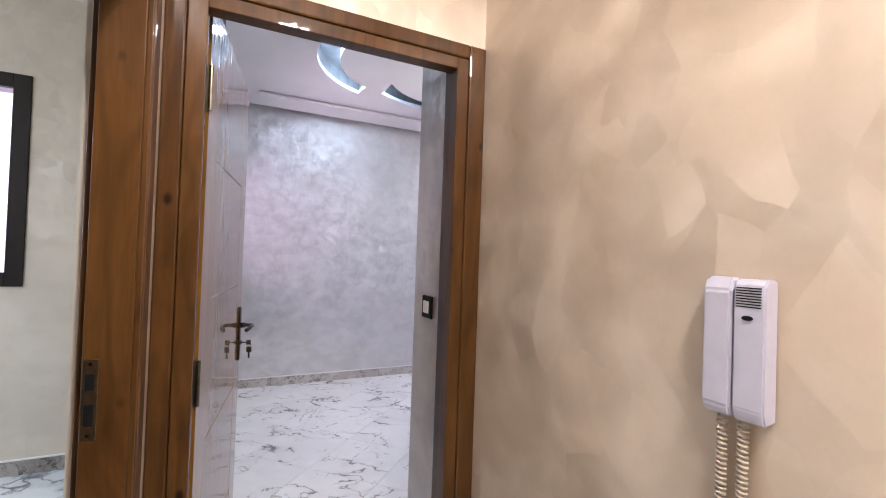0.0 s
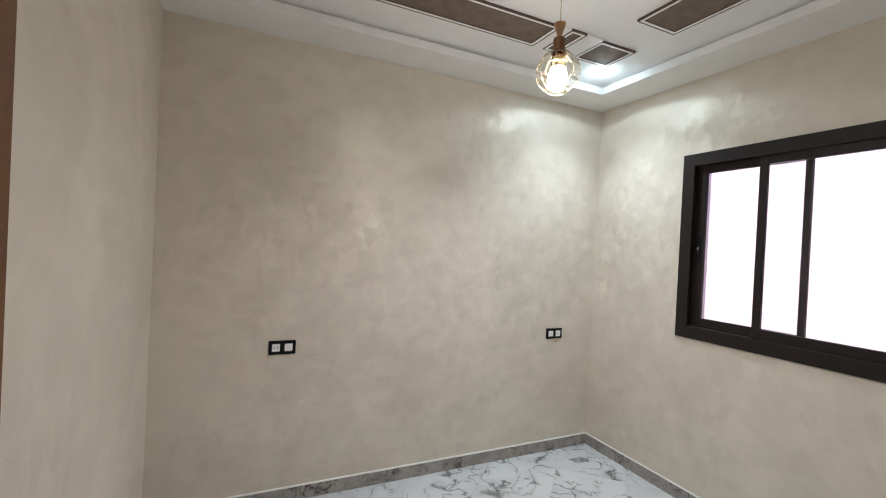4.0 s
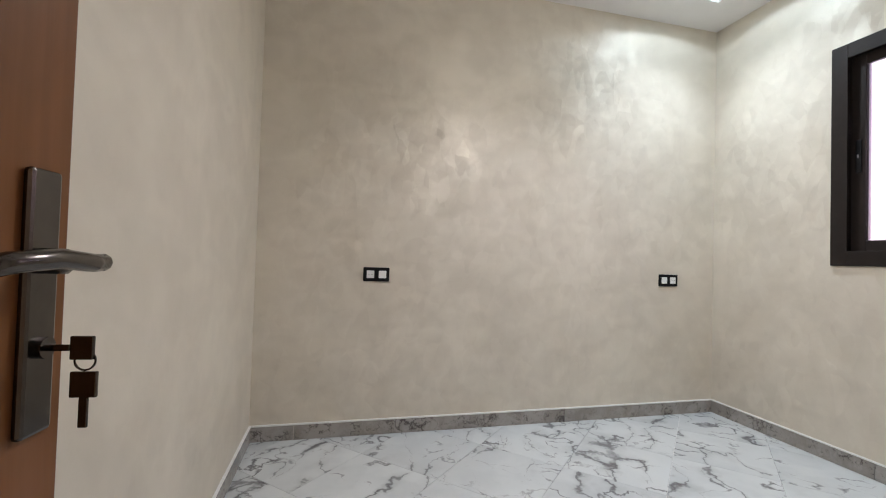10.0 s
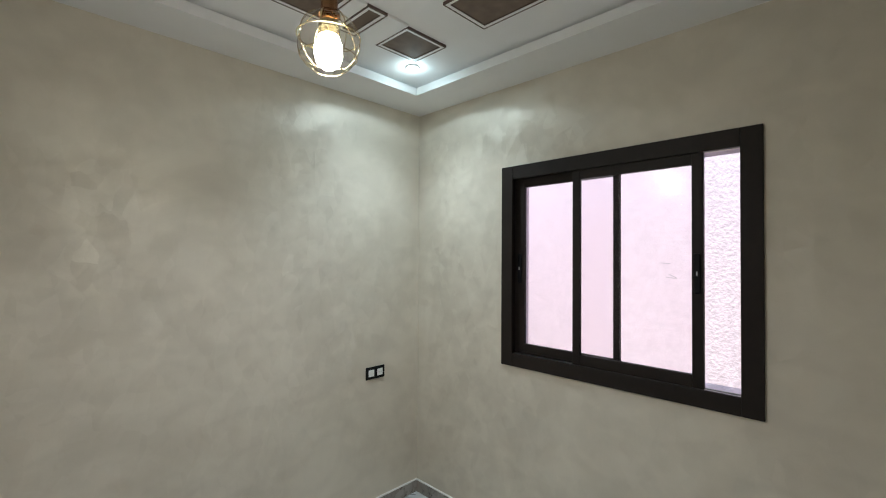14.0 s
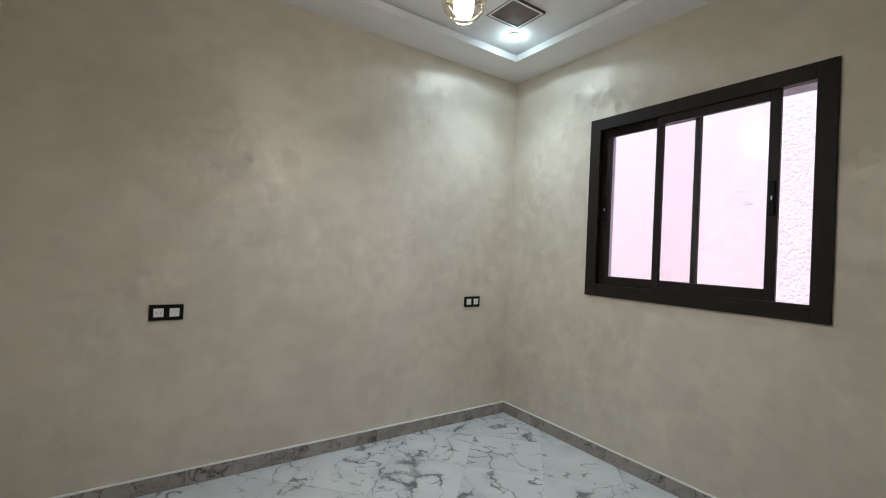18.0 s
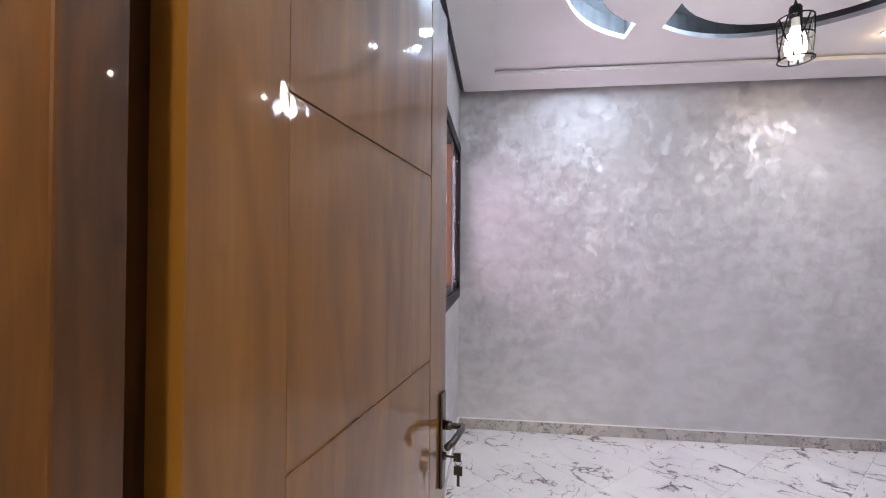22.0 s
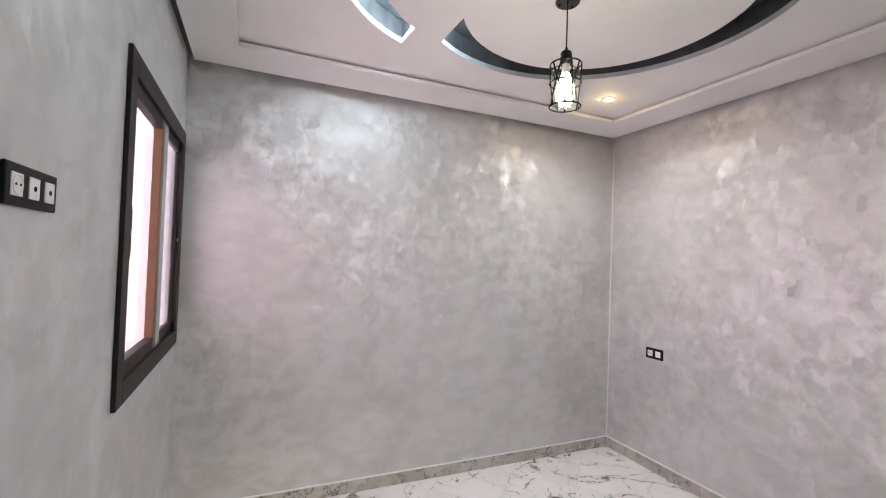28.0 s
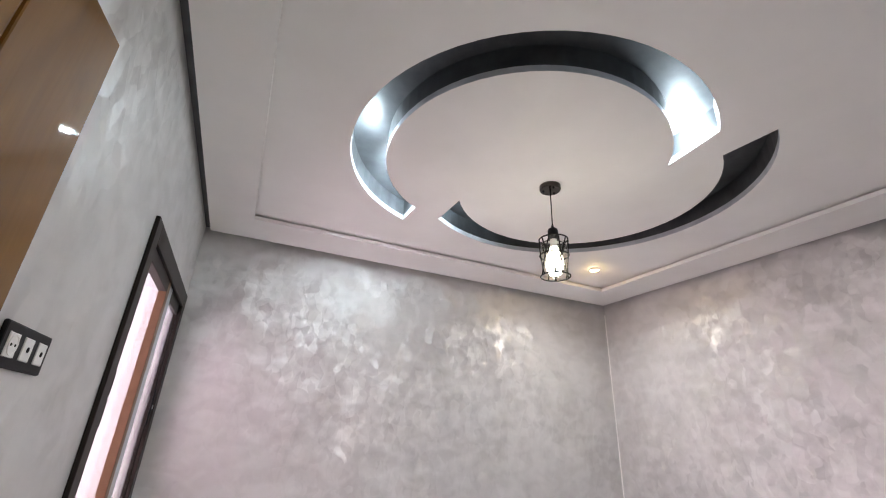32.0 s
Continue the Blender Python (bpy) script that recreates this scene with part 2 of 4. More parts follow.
PANEL_BROWN = plain("brown_ceiling_panel", (0.165, 0.120, 0.092), 0.78, 0, 0.18, 14, 0.1)
PANEL_EDGE = plain("dark_brown_bead", (0.085, 0.050, 0.038), 0.45, 0, 0.1, 30)
PANEL_CREAM = plain("cream_ceiling_panel", (0.62, 0.55, 0.47), 0.5, 0, 0.08, 10, 0.1)


for m, level in ((BLACK_PLASTIC, 0.15), (ALU_BROWN, 0.25), (DARK_HOLE, 0.1), (BLACK_METAL, 0.15)):
    m.node_tree.nodes["Principled BSDF"].inputs["Specular IOR Level"].default_value = level


def wood(name, mid, dark, light, grain, coat=0.6, gloss=0.05, knots=1.0, wave=0.07, figure=0.28):
    """Varnished door wood: long upright grain that sways, broad darker bands, a few knots and a slightly wavy clear coat."""
    m, n, b = mat(name)
    v = coords(n, random_shift=11.0)
    sway = vec_node(n, "MULTIPLY", vec_node(n, "SUBTRACT", colour_noise(n, v, 2.2, 2), (0.5, 0.5, 0.5)), (0.05, 0.05, 0.0))
    bent = vec_node(n, "ADD", v, sway)
    g1 = noise_tex(n, vec_node(n, "MULTIPLY", bent, (7, 7, 0.5)), grain, 4, 0.55, 0.8)
    g2 = noise_tex(n, vec_node(n, "MULTIPLY", bent, (75, 75, 2.0)), 2.0, 4, 0.6)
    band = noise_tex(n, vec_node(n, "MULTIPLY", bent, (3.2, 3.2, 0.9)), 1.6, 4, 0.6, 1.4)
    base = ramp(n, g1, [(0.25, dark), (0.5, mid), (0.78, light)])
    col = mixc(n, 0.14, base, ramp(n, g2, [(0.35, dark), (0.65, light)]))
    col = mixc(n, ramp(n, band, [(0.45, (0, 0, 0)), (0.72, (0.65, 0.65, 0.65))]), col, tuple(c * 0.72 for c in dark))
    field = noise_tex(n, vec_node(n, "MULTIPLY", bent, (2.6, 2.6, 0.5)), 1.5, 1.5, 0.4, 0.3)
    rings = math_node(n, "PINGPONG", math_node(n, "MULTIPLY", field, 9.0), 0.5)
    col = mixc(n, ramp(n, rings, [(0.0, (figure,) * 3), (0.22, (0, 0, 0))], True), col, tuple(c * 0.62 for c in dark))
    vor = nd(n, "ShaderNodeTexVoronoi", Scale=5.0)
    n.links.new(vec_node(n, "MULTIPLY", bent, (1.6, 1.6, 1.0)), vor.inputs["Vector"])
    knot = ramp(n, math_node(n, "ADD", vor.outputs["Distance"], math_node(n, "MULTIPLY", g2, 0.02)), [(0.05, (0.9, 0.9, 0.9)), (0.13, (0, 0, 0))], True)
    col = mixc(n, math_node(n, "MULTIPLY", knot, knots), col, tuple(c * 0.3 for c in dark))
    n.links.new(col, b.inputs["Base Color"])
    b.inputs["Roughness"].default_value = 0.42
    b.inputs["Specular IOR Level"].default_value = 0.1
    b.inputs["Coat Weight"].default_value, b.inputs["Coat IOR"].default_value = coat, 1.38
    b.inputs["Coat Roughness"].default_value = gloss
    wavy = noise_tex(n, vec_node(n, "MULTIPLY", v, (1.0, 1.0, 0.45)), 14, 2)
    bump(n, b, math_node(n, "ADD", wavy, math_node(n, "MULTIPLY", g2, 0.08)), 0.09, 0.02)
    ripple = n.nodes.new("ShaderNodeBump")
    ripple.inputs["Strength"].default_value, ripple.inputs["Distance"].default_value = wave, 0.02
    n.links.new(wavy, ripple.inputs["Height"])
    n.links.new(ripple.outputs[0], b.inputs["Coat Normal"])
    return m


WOOD_LEAF = wood("door_leaf_wood", (0.205, 0.096, 0.013), (0.145, 0.064, 0.008), (0.245, 0.120, 0.019), 1.1, 1.0, 0.04, 0.25, 0.05)
WOOD_LEAF_DARK = wood("dark_door_leaf_wood", (0.190, 0.078, 0.029), (0.142, 0.057, 0.020), (0.225, 0.096, 0.040), 1.1, 0.25, 0.06, 0.2, 0.05, 0.16)
WOOD_FRAME = wood("door_frame_wood", (0.096, 0.042, 0.011), (0.040, 0.017, 0.005), (0.142, 0.066, 0.018), 1.3, 0.6, 0.03, 1.0)
WOOD_BEAD = wood("pale_groove_wood", (0.30, 0.17, 0.08), (0.22, 0.12, 0.05), (0.38, 0.23, 0.11), 1.0)


def marble(name, ground, vein, cloud, gloss, shift, scale=1.0, bold=1.0):
    """Polished porcelain: a few wandering dark veins that swell, break off and carry soft grey halos."""
    m, n, b = mat(name)
    v = coords(n, (1, 1, 1), (0, 0, 31), random_shift=shift)

    def drift(vec, size, amount):
        c = vec_node(n, "SUBTRACT", colour_noise(n, vec, size, 5, 0.62), (0.5, 0.5, 0.5))
        return vec_node(n, "ADD", vec, vec_node(n, "MULTIPLY", c, (amount, amount, amount)))

    def ridge(vec, size, width, mask):
        d = math_node(n, "ABSOLUTE", math_node(n, "SUBTRACT", noise_tex(n, vec, size, 1.5, 0.5), 0.5), 0.0)
        w = math_node(n, "ADD", 0.0008, math_node(n, "MULTIPLY", mask, width))
        return ramp(n, math_node(n, "DIVIDE", d, w), [(0.0, (1, 1, 1)), (0.35, (0.75, 0.75, 0.75)), (1.0, (0, 0, 0))]), d

    p = drift(v, 2.6 * scale, 0.40)
    q = drift(vec_node(n, "ADD", v, (3.7, 1.9, 0.6)), 4.2 * scale, 0.26)
    squeeze = lambda vec, k: vec_node(n, "MULTIPLY", vec, k)
    mask1 = ramp(n, noise_tex(n, v, 2.6 * scale, 3, 0.6), [(0.40, (0, 0, 0)), (0.66, (1, 1, 1))], True)
    mask2 = ramp(n, noise_tex(n, vec_node(n, "ADD", v, (7.1, 0, 2.0)), 3.4 * scale, 3, 0.6), [(0.42, (0, 0, 0)), (0.64, (1, 1, 1))], True)
    line1, d1 = ridge(squeeze(p, (1.0, 1.9, 1.0)), 2.2 * scale, 0.017 * bold, mask1)
    line2, _ = ridge(squeeze(q, (1.8, 1.0, 1.0)), 3.4 * scale, 0.015 * bold, mask2)
    halo = ramp(n, d1, [(0.0, (0.32 * bold,) * 3), (0.10, (0, 0, 0))], True)
    halo = mixc(n, 1.0, halo, mask1, "MULTIPLY")
    clouds = ramp(n, noise_tex(n, p, 1.5 * scale, 4, 0.6), [(0.38, cloud), (0.60, ground)], True)
    col = mixc(n, halo, clouds, tuple(c * 0.62 for c in cloud))
    col = mixc(n, mixc(n, 1.0, line1, mixc(n, 0.5, mask1, (1, 1, 1)), "MULTIPLY"), col, vein)
    col = mixc(n, mixc(n, 1.0, line2, mask2, "MULTIPLY"), col, vein)
    n.links.new(col, b.inputs["Base Color"])
    b.inputs["Roughness"].default_value = gloss
    return m


MARBLE_A = marble("white_marble_tile", (0.67, 0.705, 0.71), (0.15, 0.145, 0.155), (0.58, 0.615, 0.63), 0.12, 37, 0.9, 1.6)
MARBLE_B = marble("cream_white_marble_tile", (0.82, 0.815, 0.79), (0.14, 0.115, 0.115), (0.755, 0.75, 0.735), 0.10, 53)
MARBLE_SKIRT = marble("grey_marble_skirting", (0.38, 0.355, 0.33), (0.09, 0.075, 0.07), (0.29, 0.265, 0.24), 0.16, 41, 2.4, 1.8)
GROUT = plain("pale_grout", (0.70, 0.71, 0.70), 0.8, 0, 0.1, 50)


def glass(name, tint, gloss):
    m = bpy.data.materials.new(name)
    m.use_nodes = True
    n = m.node_tree
    n.nodes.clear()
    out = n.nodes.new("ShaderNodeOutputMaterial")
    tr = nd(n, "ShaderNodeBsdfTransparent", Color=(*tint, 1))
    gl = nd(n, "ShaderNodeBsdfGlossy", Roughness=0.02)
    fr = nd(n, "ShaderNodeLayerWeight", Blend=0.5)
    pw = n.nodes.new("ShaderNodeMath")
    pw.operation = "POWER"
    pw.inputs[1].default_value = 5.0
    n.links.new(fr.outputs["Facing"], pw.inputs[0])
    ml = n.nodes.new("ShaderNodeMath")
    ml.operation = "MULTIPLY_ADD"
    ml.inputs[1].default_value, ml.inputs[2].default_value = 0.4 * gloss, 0.02 * gloss
    n.links.new(pw.outputs[0], ml.inputs[0])
    mx = n.nodes.new("ShaderNodeMixShader")
    n.links.new(ml.outputs[0], mx.inputs[0])
    n.links.new(tr.outputs[0], mx.inputs[1])
    n.links.new(gl.outputs[0], mx.inputs[2])
    n.links.new(mx.outputs[0], out.inputs[0])
    return m



def frosted(name, tint, rough):
    m = bpy.data.materials.new(name)
    m.use_nodes = True
    n = m.node_tree
    b = n.nodes["Principled BSDF"]
    b.inputs["Base Color"].default_value = (*tint, 1)
    b.inputs["Roughness"].default_value, b.inputs["IOR"].default_value = rough, 1.2
    b.inputs["Transmission Weight"].default_value = 1.0
    return m


PANE_GLASS = frosted("frosted_window_glass", (0.97, 0.945, 0.96), 0.14)
LAMP_GLASS = glass("lamp_glass", (0.97, 0.95, 0.90), 1.6)


def glow(name, colour, strength):
    m, n, b = mat(name)
    b.inputs["Base Color"].default_value = (*colour, 1)
    b.inputs["Emission Color"].default_value = (*colour, 1)
    b.inputs["Emission Strength"].default_value = strength
    return m


BULB_A = glow("warm_white_bulb", (1.0, 0.98, 0.93), 55)
BULB_B = glow("neutral_white_bulb", (1.0, 0.93, 0.78), 13)
LENS_COOL = glow("cool_downlight_lens", (0.85, 0.96, 1.0), 18)
LENS_WARM = glow("warm_downlight_lens", (1.0, 0.78, 0.40), 16)

# ---------------------------------------------------------------- mesh helpers


def link(name, bm, material, smooth=False):
    me = bpy.data.meshes.new(name)
    bmesh.ops.recalc_face_normals(bm, faces=bm.faces)
    bm.to_mesh(me)
    bm.free()
    me.materials.append(material)
    if smooth:
        for p in me.polygons:
            p.use_smooth = True
    return new(name, me)


def part(name, bm, material, parent, label="", smooth=False):
    ob = link(name, bm, material, smooth)
    ob.parent = parent
    if label:
        ob["label"] = label
    return ob


def structure(name, bm, material, label, category, smooth=False):
    return tagged(link(name, bm, material, smooth), label, category, kind="structure")


def empty(name, m, label, category, group="", kind=""):
    ob = new(name)
    ob.empty_display_size = 0.1
    ob.matrix_world = m
    return tagged(ob, label, category, group, kind)


def add_box(bm, lo, hi, bevel=0.0):
    c = [(a + b) / 2 for a, b in zip(lo, hi)]
    s = [b - a for a, b in zip(lo, hi)]
    r = bmesh.ops.create_cube(bm, size=1.0, matrix=Matrix.Translation(c) @ Matrix.Diagonal((*s, 1)))
    if bevel:
        edges = {e for v in r["verts"] for e in v.link_edges}
        bmesh.ops.bevel(bm, geom=list(edges), offset=bevel, segments=2, affect="EDGES", profile=0.5)
    return bm


def boxes(*items, bevel=0.0):
    bm = bmesh.new()
    for lo, hi in items:
        add_box(bm, lo, hi, bevel)
    return bm


def add_turned(bm, profile, m=Matrix(), steps=24):
    """A turned body round z from (radius, z) pairs."""
    rings = []
    for r, z in profile:
        if r < 1e-5:
            rings.append([bm.verts.new(m @ Vector((0, 0, z)))])
        else:
            rings.append([bm.verts.new(m @ Vector((r * math.cos(2 * math.pi * i / steps), r * math.sin(2 * math.pi * i / steps), z))) for i in range(steps)])
    for a, b in zip(rings, rings[1:]):
        for i in range(steps):
            j = (i + 1) % steps
            if len(a) == 1 and len(b) == 1:
                continue
            if len(a) == 1:
                bm.faces.new((a[0], b[i], b[j]))
            elif len(b) == 1:
                bm.faces.new((a[i], a[j], b[0]))
            else:
                bm.faces.new((a[i], a[j], b[j], b[i]))
    return bm


def add_tube(bm, points, radius, steps=8, closed=False):
    """A round rod along the points."""
    pts = [Vector(p) for p in points]
    rings, up = [], Vector((0, 0, 1))
    k = len(pts)
    for i, p in enumerate(pts):
        d = (pts[(i + 1) % k] - pts[i - 1]) if closed else (pts[min(i + 1, k - 1)] - pts[max(i - 1, 0)])
        d.normalize()
        side = d.cross(up)
        if side.length < 1e-3:
            side = d.cross(Vector((1, 0, 0)))
        side.normalize()
        top = side.cross(d)
        rings.append([bm.verts.new(p + radius * (math.cos(a) * side + math.sin(a) * top)) for a in (2 * math.pi * s / steps for s in range(steps))])
    pairs = list(zip(rings, rings[1:]))
    if closed:
        pairs.append((rings[-1], rings[0]))
    for a, b in pairs:
        for i in range(steps):
            j = (i + 1) % steps
            bm.faces.new((a[i], a[j], b[j], b[i]))
    if not closed:
        bm.faces.new(rings[0])
        bm.faces.new(rings[-1])
    return bm


def circle(radius, z, steps=32, cx=0.0, cy=0.0):
    return [(cx + radius * math.cos(2 * math.pi * i / steps), cy + radius * math.sin(2 * math.pi * i / steps), z) for i in range(steps)]


def wall_with_hole(axis, face, back, a0, a1, z1, hole):
    """A wall slab between face and back along an axis, from a0 to a1, with one opening (b0, b1, zlo, zhi)."""
    b0, b1, lo, hi = hole
    spans = [(a0, b0, 0, z1), (b1, a1, 0, z1), (b0, b1, hi, z1)]
    if lo > 0:
        spans.append((b0, b1, 0, lo))
    bm = bmesh.new()
    for s0, s1, za, zb in spans:
        if s1 - s0 < 1e-4:
            continue
        p, q = min(face, back), max(face, back)
        if axis == "x":
            add_box(bm, (s0, p, za), (s1, q, zb))
        else:
            add_box(bm, (p, s0, za), (q, s1, zb))
    bmesh.ops.remove_doubles(bm, verts=bm.verts, dist=1e-5)
    return bm


# ---------------------------------------------------------------- the plan
AX0, AX1, AY0, AY1 = -3.22, -0.18, 0.30, 3.602        # beige room
BX0, BX1, BY0, BY1 = 0.004, 3.545, 1.905, 4.965        # grey room
HX0, HX1, HY0, HY1 = -0.035, 0.93, -2.2, 1.453         # hall
TOP = 3.3
ZA, ZAIN = 2.95, 3.02                                # beige room: border and raised ceiling
ZB, ZBIN = 2.888, 2.927
ZH = 2.926
WIN_Z = (1.14, 2.422)
WIN_A = (-2.393, -0.996)
WIN_B = (3.64, 4.90)
FRAME_W = 0.085
PIER = 0.878                                          # the grey room's pier beside its door
JB = 1.60                                             # room side of the grey room's door wall

# beige room walls
structure("wall_a_west", boxes(((AX0 - 0.1, AY0 - 0.1, 0), (AX0, AY1 + 0.1, TOP))), STUCCO_BEIGE, "beige satin stucco wall with trowel sweeps", "wall")
structure("wall_a_south", boxes(((AX0, AY0 - 0.1, 0), (AX1, AY0, TOP))), STUCCO_BEIGE, "beige satin stucco wall behind the open door", "wall")
structure("wall_a_north", wall_with_hole("x", AY1, AY1 + 0.1, AX0, AX1, TOP, (WIN_A[0] + 0.07, WIN_A[1] - 0.07, WIN_Z[0] + 0.07, WIN_Z[1] - 0.07)), STUCCO_BEIGE, "beige satin stucco wall with a sliding window", "wall")
structure("wall_a_east", wall_with_hole("y", AX1, AX1 + 0.07, AY0 - 0.1, AY1 + 0.1, TOP, (0.31, 1.40, 0, 2.13)), STUCCO_BEIGE, "beige satin stucco wall with a door opening", "wall")
# hall walls
structure("wall_hall_west", wall_with_hole("y", HX0, HX0 - 0.075, HY0, HY1, TOP, (0.31, 1.35, 0, 2.13)), STUCCO_HALL, "beige stucco hall wall beside the door frames", "wall")
structure("wall_hall_east", boxes(((HX1, HY0, 0), (HX1 + 0.1, HY1, TOP))), STUCCO_HALL, "warm beige satin stucco hall wall", "wall")
structure("wall_hall_back", boxes(((HX0 - 0.1, HY0 - 0.1, 0), (HX1 + 0.1, HY0, TOP))), STUCCO_HALL, "plain beige hall end wall", "wall")
structure("wall_hall_north", boxes(((HX0, HY1, 2.140), (HX1 + 0.1, 1.50, TOP)), ((HX1, HY1, 0), (HX1 + 0.1, 1.50, 2.140))), STUCCO_HALL, "beige stucco wall above the inner door", "wall")
# grey room walls
structure("wall_b_south", boxes(((HX0, 1.50, 2.185), (HX1, JB, TOP)), ((HX1, 1.50, 0), (HX1 + 0.1, JB, TOP)), ((PIER, JB, 0), (HX1 + 0.1, BY0 - 0.1, TOP)), ((PIER, BY0 - 0.1, 0), (BX1, BY0, TOP))), STUCCO_GREY, "grey pearl stucco wall round the entrance", "wall")
structure("wall_b_west", wall_with_hole("y", BX0, BX0 - 0.03, JB, BY1, TOP, (WIN_B[0] + 0.07, WIN_B[1] - 0.07, WIN_Z[0] + 0.07, WIN_Z[1] - 0.07)), STUCCO_GREY, "grey pearl stucco wall with a sliding window", "wall")
structure("wall_b_north", boxes(((BX0 - 0.07, BY1, 0), (BX1 + 0.1, BY1 + 0.1, TOP))), STUCCO_GREY, "grey pearl stucco wall with brushed sweeps", "wall")
structure("wall_b_east", boxes(((BX1, BY0 - 0.1, 0), (BX1 + 0.1, BY1, TOP))), STUCCO_GREY, "grey pearl stucco wall with a double socket", "wall")

structure("corner_trim", boxes(((BX1 - 0.007, BY1 - 0.007, 0.098), (BX1 + 0.001, BY1 + 0.001, ZB - 0.07)), bevel=0.002), WHITE_CAULK, "thin white caulk line in the wall corner", "trim")

# courtyard
CX0, CX1, CY0, CY1 = -4.6, -0.15, 3.80, 5.35
structure("courtyard_wall_south", wall_with_hole("x", CY0, AY1 + 0.1, CX0 - 0.1, AX1 + 0.03, 3.5, (WIN_A[0] + 0.07, WIN_A[1] - 0.07, WIN_Z[0] + 0.07, WIN_Z[1] - 0.07)), PINK_PLASTER, "pale pink rough plaster courtyard wall", "wall")
structure("courtyard_wall_east", wall_with_hole("y", CX1, BX0 - 0.03, CY0, CY1, 3.5, (CY0 + 0.02, CY1 - 0.002, 0.95, 2.6)), PINK_PLASTER, "pale pink rough plaster courtyard wall", "wall")
structure("courtyard_wall_north", boxes(((CX0 - 0.1, CY1, 0), (CX1 + 0.09, CY1 + 0.1, 3.5))), PINK_PLASTER, "sunlit pale pink rough plaster wall", "wall")
structure("courtyard_wall_west", boxes(((CX0 - 0.1, CY0, 0), (CX0, CY1, 3.5))), PINK_PLASTER, "pale pink rough plaster courtyard wall", "wall")
structure("ground", boxes(((-30, -30, -0.3), (30, 30, -0.1))), COURT_FLOOR, "grey cement ground outside the walls", "ground")
structure("courtyard_floor", boxes(((CX0, CY0, -0.1), (CX1, CY1, -0.02))), COURT_FLOOR, "grey cement courtyard floor", "floor")

# floors: grout beds, the tiles follow at the end
structure("floor_a", boxes(((AX0, AY0, -0.1), (AX1 + 0.06, AY1, -0.005))), GROUT, "white marble tiled floor laid diagonally", "floor")
structure("floor_b", boxes(((BX0 - 0.05, JB, -0.1), (BX1, BY1, -0.005))), GROUT, "glossy cream-white marble tiled floor", "floor")
structure("floor_hall", boxes(((-0.12, HY0, -0.1), (HX1, JB, -0.005))), GROUT, "white marble tiled hall floor", "floor")

# ceilings
structure("ceiling_hall", boxes(((HX0, HY0, ZH), (HX1, HY1, TOP))), WHITE_CEILING, "plain white plaster hall ceiling", "ceiling")


def stepped_border(outer, inner, z, z_top, groove):
    """A dropped border round a raised field: a plain lip, and above it a groove set back behind the lip's edge."""
    x0, x1, y0, y1 = outer
    u0, u1, v0, v1 = inner
    bm = bmesh.new()
    for back, za, zb in ((0.0, z, z_top - groove), (0.03, z_top - groove, TOP)):
        p0, p1, q0, q1 = u0 - back, u1 + back, v0 - back, v1 + back
        for lo, hi in (((x0, y0, za), (x1, q0, zb)), ((x0, q1, za), (x1, y1, zb)), ((x0, q0, za), (p0, q1, zb)), ((p1, q0, za), (x1, q1, zb))):
            add_box(bm, lo, hi)
    return bm


WA = 0.32
structure("ceiling_a_border", stepped_border((AX0, AX1, AY0, AY1), (AX0 + WA, AX1 - WA, AY0 + WA, AY1 - WA), ZA, ZAIN, 0.022), WHITE_CEILING, "white dropped plaster ceiling border", "ceiling")
structure("ceiling_a", boxes(((AX0 + WA - 0.03, AY0 + WA - 0.03, ZAIN), (AX1 - WA + 0.03, AY1 - WA + 0.03, TOP))), WHITE_CEILING, "white raised plaster ceiling with brown panels", "ceiling")
GAP_W, GAP_N, GAP_E = 0.040, 0.068, 0.076             # the grey room's border stands off its walls
INX0, INX1, INY0, INY1 = 0.305, 3.142, 2.155, 4.564   # its inner edge
bx0, bx1, by1 = BX0 + GAP_W, BX1 - GAP_E, BY1 - GAP_N
bm = stepped_border((bx0, bx1, 1.88, by1), (INX0, INX1, INY0, INY1), ZB, ZBIN, 0.015)
add_box(bm, (bx0, JB, ZB), (HX1, 1.88, TOP))
structure("ceiling_b_border", bm, WHITE_CEILING, "white dropped plaster ceiling border", "ceiling")
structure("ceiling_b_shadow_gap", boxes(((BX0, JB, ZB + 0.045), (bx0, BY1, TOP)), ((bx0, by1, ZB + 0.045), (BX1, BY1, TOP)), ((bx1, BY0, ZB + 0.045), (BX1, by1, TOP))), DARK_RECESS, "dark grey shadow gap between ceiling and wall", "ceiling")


def arc_outline(c_out, r_out, a0, a1, c_in, r_in, b0, b1, steps=40):
    out = [(c_out[0] + r_out * math.cos(radians(a0 + (a1 - a0) * i / steps)), c_out[1] + r_out * math.sin(radians(a0 + (a1 - a0) * i / steps))) for i in range(steps + 1)]
    inn = [(c_in[0] + r_in * math.cos(radians(b0 + (b1 - b0) * i / steps)), c_in[1] + r_in * math.sin(radians(b0 + (b1 - b0) * i / steps))) for i in range(steps + 1)]
    return out + inn[::-1]


